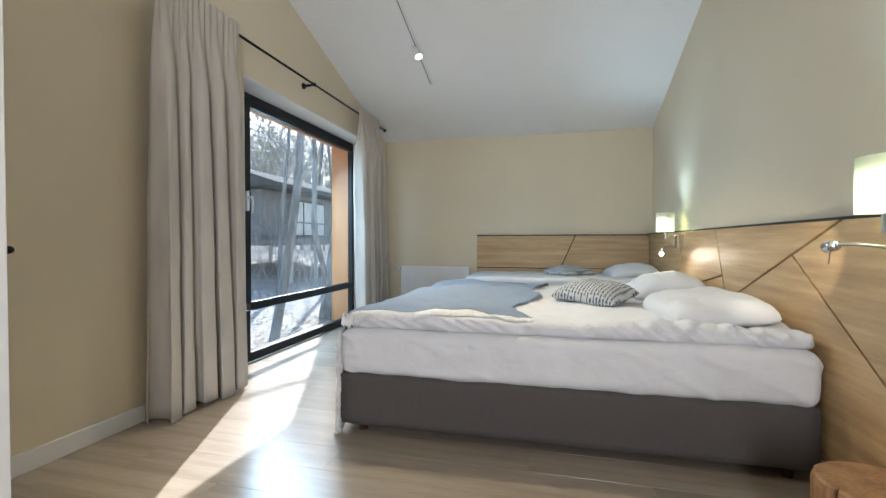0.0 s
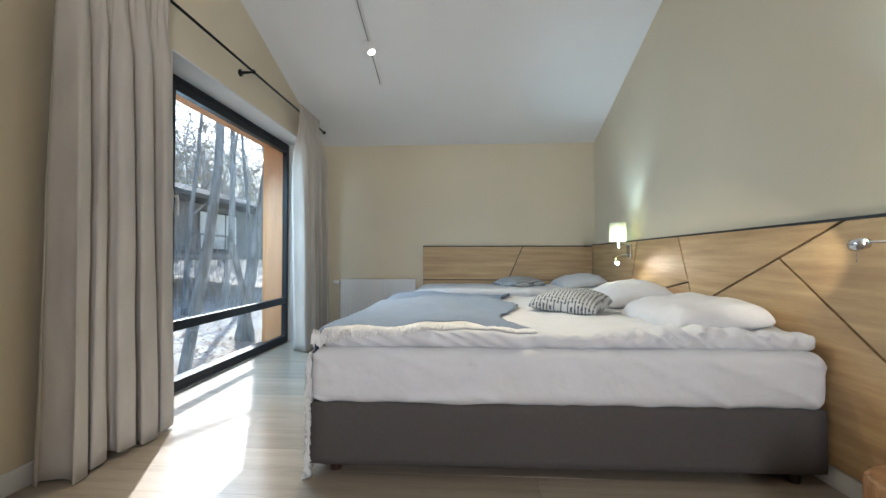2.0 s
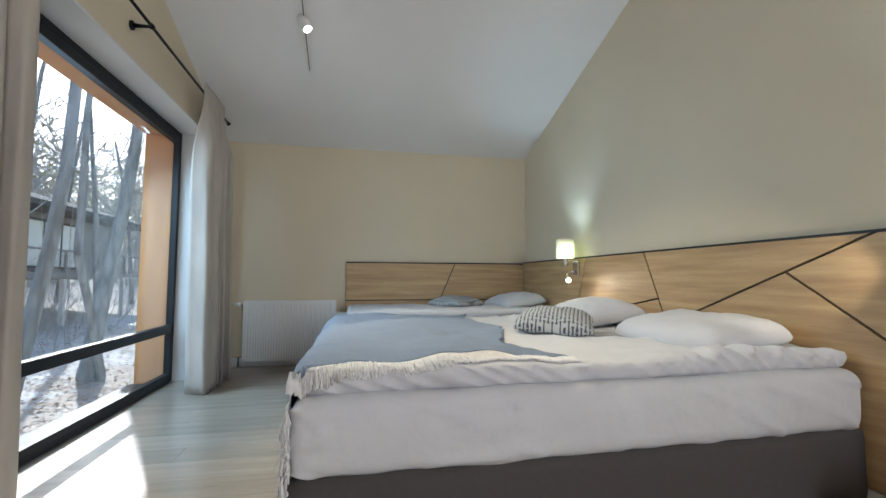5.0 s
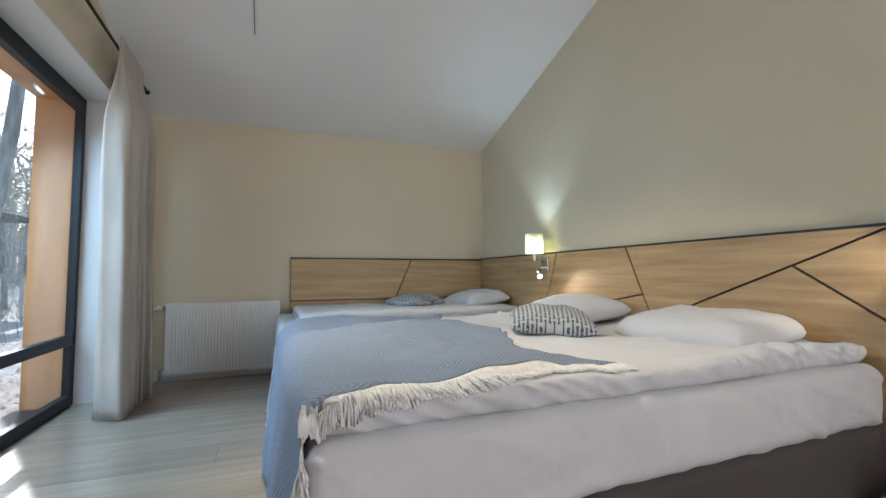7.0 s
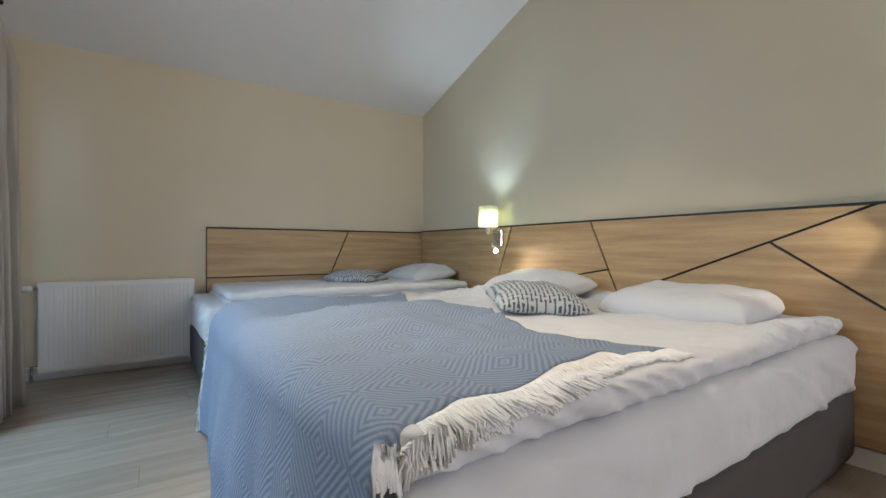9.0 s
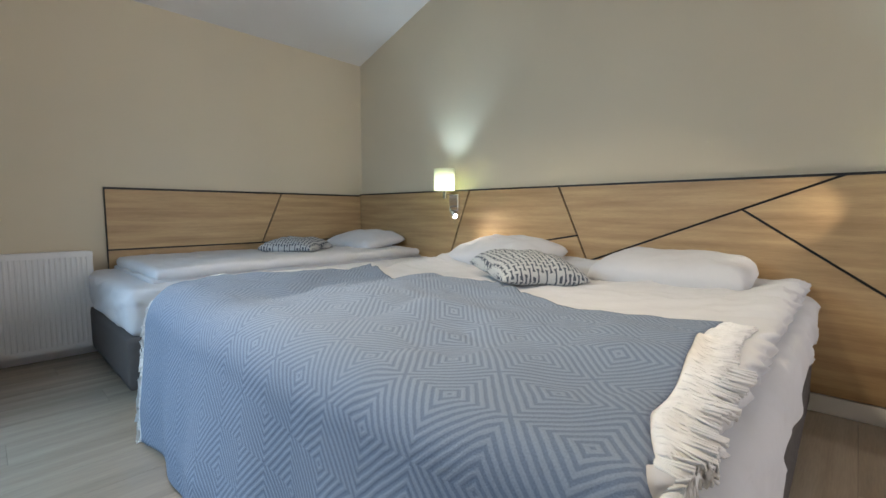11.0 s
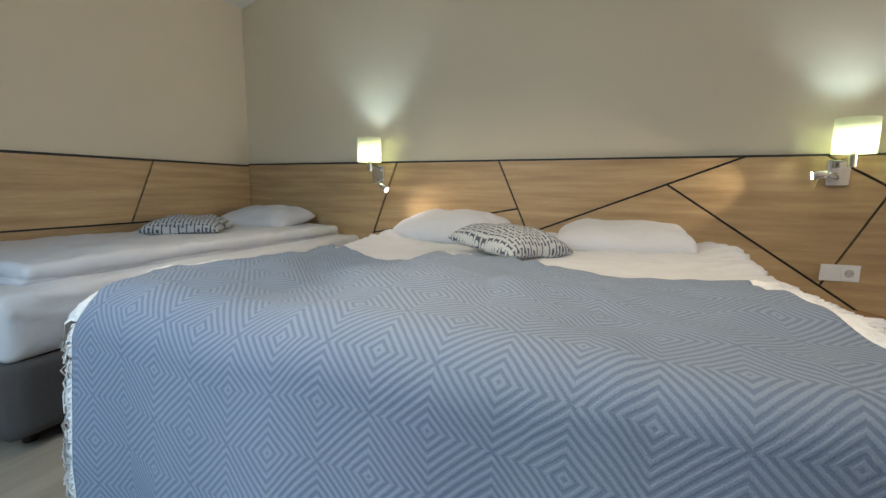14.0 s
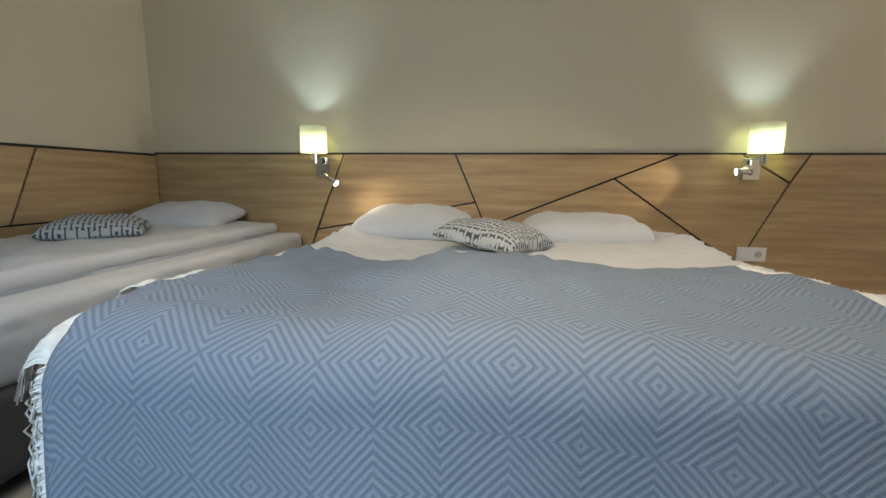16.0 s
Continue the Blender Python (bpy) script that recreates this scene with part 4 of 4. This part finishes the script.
wall_lamp(3.89, -1, (0.925, 3.73, 0.835), (0.86, 3.34, 0.56), 2.9, 140, "chrome wall lamp with lit oval shade near the corner")
wall_lamp(1.345, 1, (0.925, 1.505, 0.917), (1.04, 2.42, 0.80), 3.2, 66, "chrome wall lamp with lit oval shade above the log table")

# ---- ceiling track ----
SLOPE = math.degrees(math.atan(0.325))


def roof_point(y, down):
    k = 1 / math.sqrt(1 + 0.325 ** 2)
    return Vector((-1.12, y - 0.325 * k * down, roof(y) - k * down))


track = empty("track_light", (-1.12, 3.0, roof(3.0)), "white ceiling track with adjustable spotlights on the slope", "track light")
bpy.context.view_layer.update()
a, c = roof_point(4.09, 0.008), roof_point(1.9, 0.008)
side, d = Vector((1, 0, 0)), (c - a).normalized()
nrm = d.cross(side).normalized()
bm = bmesh.new()
q = [[bm.verts.new(p + side * sx * 0.017 + nrm * sz * 0.009) for sx, sz in ((-1, -1), (1, -1), (1, 1), (-1, 1))] for p in (a, c)]
for i in range(4):
    bm.faces.new((q[0][i], q[0][(i + 1) % 4], q[1][(i + 1) % 4], q[1][i]))
bm.faces.new(q[0][::-1]), bm.faces.new(q[1])
at_root(part("rail", bm, WHITE, track))
at_root(part("slot", tube(bmesh.new(), [roof_point(4.07, 0.0155), roof_point(1.92, 0.0155)], 0.004, 6), JOINT, track, "dark conductor slot"))
for y, aim, watts, cone, blend in ((3.60, (0.0, 3.08, 0.45), 42.0, 72, 0.7), (2.88, (-0.60, 1.85, 0.4), 58.0, 70, 0.8)):
    p = roof_point(y, 0.02)
    h = p + Vector((0, 0, -0.028))
    d = (Vector(aim) - h).normalized()
    bm = tube(bmesh.new(), [p, h], 0.008, 10)
    at_root(part("stem", bm, WHITE, track))
    head = at_root(part("spotlight", tube(bmesh.new(), [h - d * 0.05, h - d * 0.045, h + d * 0.055, h + d * 0.06], [0.02, 0.032, 0.034, 0.031], 24), WHITE, track, "white cylindrical spotlight", True))
    at_root(part("lens", tube(bmesh.new(), [h + d * 0.06, h + d * 0.063], 0.027, 20), BULB, head, "lit lens"))
    lamp("track_spot", "SPOT", look(h + d * 0.07, aim), watts, (1.0, 0.86, 0.62), cone=cone, blend=blend, soft=0.012)

# ---- open white door beside the entrance ----
door = empty("door_1", (-1.97, 0.56, 0), "open white door leaf with a black lever handle", "door")
tagged(door, kind="structure")
bpy.context.view_layer.update()
at_root(part("leaf", boxes(((-1.98, 0.54, 0.008), (-1.15, 0.58, 2.05)), bevel=0.003), WHITE, door))
bm = tube(bmesh.new(), [(-1.205, 0.58, 0.915), (-1.205, 0.615, 0.915)], 0.01, 10)
tube(bm, [(-1.195, 0.612, 0.915), (-1.29, 0.612, 0.915)], 0.009, 10)
tube(bm, [(-1.205, 0.58, 0.915), (-1.205, 0.588, 0.915)], 0.026, 18)
tube(bm, [(-1.205, 0.58, 0.795), (-1.205, 0.59, 0.795)], 0.02, 18)
at_root(part("door_handle", bm, IRON, door, "black lever handle", True))

# ---- outdoors ----


def ground_z(x, y):
    far = max(0.0, -x - 3.0)
    return -1.0 + 0.10 * far + 0.12 * noise.noise(Vector((x * 0.25, y * 0.25, 0.0))) + 0.0035 * max(0, far - 14) ** 2 * (1 if far < 60 else 60 / far)


bm = bmesh.new()
gx = [6, 2, 0] + [-2.3 - 0.5 * i for i in range(50)] + [-30 - 5 * i for i in range(15)] + [-200, -500, -1500]
gy = [-1500, -400, -120, -60, -30, -15, -8, -4] + [-2 + 1.0 * i for i in range(45)] + [50, 60, 75, 95, 130, 400, 1500]
gv = [[bm.verts.new((x, y, min(ground_z(max(x, -80), max(-60, min(90, y))), 9.0))) for y in gy] for x in gx]
for i in range(len(gx) - 1):
    for j in range(len(gy) - 1):
        bm.faces.new((gv[i][j], gv[i + 1][j], gv[i + 1][j + 1], gv[i][j + 1]))
for v in bm.verts:
    if v.co.x > -2.4:
        v.co.z = -1.1
bmesh.ops.recalc_face_normals(bm, faces=bm.faces)
# the band of ground that gets the sun-whitened path colour
for f in bm.faces:
    c = f.calc_center_median()
    f.material_index = int(-8.4 + 0.8 * noise.noise(Vector((c.y * 0.3, 1, 0))) < c.x < -5.0 + 0.9 * noise.noise(Vector((c.y * 0.4, 5, 0))))
ground = part("ground", bm, LITTER, None, "", True)
ground.data.materials.append(SUNLIT_PALE)
tagged(ground, "sunlit forest floor covered in fallen leaves", "ground", kind="structure")


def limb(bm, p, d, length, r, depth, rnd, tips, first=3):
    n = 5 if depth else 8
    path, radii = [p], [r]
    for i in range(n):
        d = (d + Vector((rnd.gauss(0, 0.10 if depth else 0.04), rnd.gauss(0, 0.10 if depth else 0.04), 0.03 if depth else 0.0))).normalized()
        p = p + d * length / n
        path.append(p)
        radii.append(r * (1 - 0.55 * (i + 1) / n if not depth else 1 - 0.85 * (i + 1) / n))
    tube(bm, path, radii, 9 if depth == 0 else 5, False)
    if depth < 3:
        for k in range(6 if depth == 0 else 4):
            i = rnd.randint(2, n) if depth else rnd.randint(first, n)
            side = Vector((rnd.gauss(0, 1), rnd.gauss(0, 1), rnd.uniform(-0.1, 0.8))).normalized()
            limb(bm, path[i], (d * 0.35 + side).normalized(), length * rnd.uniform(0.25, 0.45), max(radii[i] * rnd.uniform(0.2, 0.42), 0.003), depth + 1, rnd, tips)
    else:
        tips.append(path[-1]), tips.append(path[2])


def leaves(tips, rnd, count, size):
    bm = bmesh.new()
    for _ in range(count):
        t = rnd.choice(tips) + Vector((rnd.gauss(0, 0.15), rnd.gauss(0, 0.15), rnd.gauss(0, 0.15)))
        a = Vector((rnd.gauss(0, 1), rnd.gauss(0, 1), rnd.gauss(0, 1))).normalized()
        c = a.orthogonal().normalized()
        e = a.cross(c)
        s = size * rnd.uniform(0.6, 1.3)
        bm.faces.new([bm.verts.new(t + v * s) for v in (c, e * 0.6, -c, -e * 0.6)])
    return bm


def tree(x, y, lean, length, r, seed, label, crook=None, first=3):
    """crook: where a slanting foot ends and the upright stem begins."""
    rnd = random.Random(seed)
    z = ground_z(x, y) - 0.1
    root = empty("tree", (x, y, z), label, "tree", "bare trees outside")
    bpy.context.view_layer.update()
    bm, tips = bmesh.new(), []
    tube(bm, [(x, y, z), (x + lean[0] * 0.02, y + lean[1] * 0.02, z + 0.3)], [r * 1.3, r], 9, False)
    start = Vector((x, y, z + 0.2))
    if crook:
        tube(bm, [start, start.lerp(Vector(crook), 0.5) + Vector((0.03, -0.02, 0)), crook], [r * 1.15, r * 1.05, r], 9, False)
        start = Vector(crook)
    limb(bm, start, Vector((lean[0], lean[1], 1)).normalized(), length, r, 0, rnd, tips, first)
    at_root(part("trunk", bm, BARK, root, smooth=True))
    at_root(part("crown", leaves(tips, rnd, 420, 0.03), LEAF, root, "sparse yellowed leaves"))


tree(-4.1, 5.66, (0.0, 0.165), 8.0, 0.082, 1, "leaning bare tree with grey bark close to the window", first=6)
tree(-4.92, 8.75, (-0.02, 0.15), 7.5, 0.125, 2, "stout bare tree with grey bark leaning outside the window", first=6)
tree(-4.72, 8.75, (0.0, -0.02), 5.6, 0.058, 3, "thin crooked bare tree outside", (-4.72, 7.95, 1.2), 6)
tree(-7.4, 10.6, (0.0, 0.05), 6.4, 0.07, 4, "bare tree with grey bark before the cabin")
tree(-8.2, 15.6, (0.0, -0.08), 8.0, 0.08, 6, "bare tree with grey bark before the cabin")

for x, y, seed in ((-12.0, 20.5, 32), (-14.6, 11.8, 34), (-10.5, 23.0, 35)):
    tree(x, y, (0.05, -0.06), 7.2, 0.10, seed, "slender bare tree among the others outside")

# far woods
rnd = random.Random(21)
bm, tips = bmesh.new(), []
for k in range(680):
    x, y = rnd.uniform(-60, -16), rnd.uniform(4, 75)
    z = ground_z(max(x, -80), y) - 0.3
    h = rnd.uniform(8.5, 11.5)
    p = Vector((x, y, z))
    path = [p + Vector((rnd.gauss(0, 0.12) * i, rnd.gauss(0, 0.12) * i, h * i / 6)) for i in range(7)]
    r = rnd.uniform(0.07, 0.16)
    tube(bm, path, [r * (1 - 0.12 * i) for i in range(7)], 6, False)
    for i in range(28):
        q = path[rnd.randint(2, 6)]
        d = Vector((rnd.gauss(0, 1), rnd.gauss(0, 1), rnd.uniform(0.2, 1.0))).normalized()
        e = q + d * rnd.uniform(1.0, 2.6)
        tube(bm, [q, (q + e) / 2 + Vector((0, 0, 0.15)), e], [0.03, 0.02, 0.006], 4, False)
        tips.append(e), tips.append((q + e) / 2)
tagged(part("woods", bm, HAZEBARK, None, "", True), "far bare autumn woods on the slope", "woods", kind="stuff")
tagged(part("foliage", leaves(tips, rnd, 36000, 0.10), LEAF), "thin yellow-green foliage left on the far woods", "foliage", kind="stuff")

# bare brushwood between the trees
bm = bmesh.new()
for _ in range(150):
    x, y = rnd.uniform(-8.4, -6.4), rnd.uniform(9.0, 19.0)
    p, d = Vector((x, y, ground_z(x, y) - 0.05)), Vector((rnd.gauss(0, 0.35), rnd.gauss(0, 0.35), 1)).normalized()
    h, r = rnd.uniform(1.2, 4.2), rnd.uniform(0.004, 0.010)
    path = [p]
    for i in range(5):
        d = (d + Vector((rnd.gauss(0, 0.16), rnd.gauss(0, 0.16), 0.02))).normalized()
        path.append(path[-1] + d * h / 5)
    tube(bm, path, [r * (1 - 0.15 * i) for i in range(6)], 4, False)
    for i in (2, 3, 4):
        e = (d + Vector((rnd.gauss(0, 0.8), rnd.gauss(0, 0.8), 0.1))).normalized() * rnd.uniform(0.3, 0.9)
        tube(bm, [path[i], path[i] + e * 0.5 + Vector((0, 0, 0.04)), path[i] + e], [r * 0.6, r * 0.45, r * 0.2], 3, False)
tagged(part("brushwood", bm, HAZEBARK, None, "", True), "thin leafless shoots and twigs before the cabin", "brushwood", kind="stuff")

# fallen leaves near the window
bm = bmesh.new()
for _ in range(16000):
    x, y = -2.8 - 7.0 * rnd.random() ** 1.7, rnd.uniform(2.5, 15.0)
    c = Vector((x, y, ground_z(x, y) + rnd.uniform(0.015, 0.05)))
    a = rnd.uniform(0, math.tau)
    e, f = Vector((math.cos(a), math.sin(a), rnd.uniform(-0.4, 0.4))), Vector((-math.sin(a), math.cos(a), rnd.uniform(-0.4, 0.4)))
    k = rnd.uniform(0.022, 0.045)
    bm.faces.new([bm.verts.new(c + v * k) for v in (e, f * 0.6, -e, -f * 0.6)])
tagged(part("fallen_leaves", bm, FALLEN), "dry brown leaves lying on the ground outside", "leaves", kind="stuff")

# cabin on stilts
cab = empty("cabin", (-11.0, 16.0, 0), "dark timber cabin on stilts among the trees", "cabin")
bpy.context.view_layer.update()
CX, CY0, CY1, CZ0, CZ1 = -9.5, 12.7, 19.6, 1.02, 2.72
wall = at_root(part("wall", boxes(((CX - 3.6, CY0, CZ0), (CX, CY1, CZ1))), CABIN, cab))
z = CZ0
while z < CZ1 - 0.02:
    at_root(part("cladding_board", boxes(((CX, CY0 - 0.02, z), (CX + 0.025, CY1 + 0.02, min(z + 0.15, CZ1))), bevel=0.006), CABIN, wall))
    z += 0.165
bm = prism(bmesh.new(), [(CX - 4.0, CZ1), (CX + 0.9, CZ1 + 0.02), (CX + 0.9, CZ1 + 0.16), (CX - 1.6, CZ1 + 0.95), (CX - 4.0, CZ1 + 0.16)], "y", CY0 - 0.5, CY1 + 0.5)
at_root(part("roof", bm, CABINROOF, cab))
at_root(part("deck", boxes(((CX + 0.03, CY0 - 0.2, CZ0 - 0.16), (CX + 1.1, CY1 + 0.2, CZ0 - 0.02))), CABIN, cab))
at_root(part("floor_beam", boxes(((CX - 3.6, CY0, CZ0 - 0.22), (CX, CY1, CZ0 - 0.005))), CABIN, cab))
win = at_root(part("window", boxes(((CX + 0.03, 14.3, CZ0 + 0.10), (CX + 0.07, 16.75, CZ1 - 0.18))), CABINROOF, cab))
PALE = mat("pale_pane", (0.62, 0.66, 0.66), 0.3, vary=0.08, scale=3)
for y in (14.38, 15.18, 15.98):
    at_root(part("pane", boxes(((CX + 0.07, y, CZ0 + 0.17), (CX + 0.085, y + 0.7, CZ1 - 0.26))), PALE, win, "pale pane"))
for y in (12.8, 14.4, 16.0, 17.6, 19.3):
    for x in (CX + 0.95, CX - 3.3):
        g = ground_z(x, y)
        at_root(part("stilt", boxes(((x, y, g - 0.2), (x + 0.11, y + 0.11, CZ0 - 0.2))), SUNLIT_PALE, cab))
    at_root(part("railing_post", boxes(((CX + 1.02, y, CZ0 - 0.02), (CX + 1.08, y + 0.06, CZ0 + 0.55))), CABIN, cab))
at_root(part("handrail", boxes(((CX + 1.0, CY0 - 0.2, CZ0 + 0.55), (CX + 1.1, CY1 + 0.2, CZ0 + 0.60))), CABIN, cab))

# ---- floor planks ----
PL, PW = 1.285, 0.192
plank_meshes = {}


def plank_mesh(length):
    key = round(length, 3)
    if key not in plank_meshes:
        bm = boxes(((0, 0, -0.012), (length - 0.0006, PW - 0.0006, 0.0)), bevel=0.0007)
        me = bpy.data.meshes.new("plank")
        bm.to_mesh(me)
        bm.free()
        me.materials.append(PLANK)
        plank_meshes[key] = me
    return plank_meshes[key]


row, y = 0, SOUTH
while y < NORTH - 0.02:
    x = W_IN - 0.19 - (row * 0.47) % PL
    while x < EAST - 0.02:
        x0, x1 = max(x, W_IN - 0.19), min(x + PL, EAST)
        if x1 - x0 > 0.02:
            ob = new("plank", plank_mesh(x1 - x0))
            ob.location = (x0, y, 0)
            ob.parent = floor
        x += PL
    y += PW
    row += 1
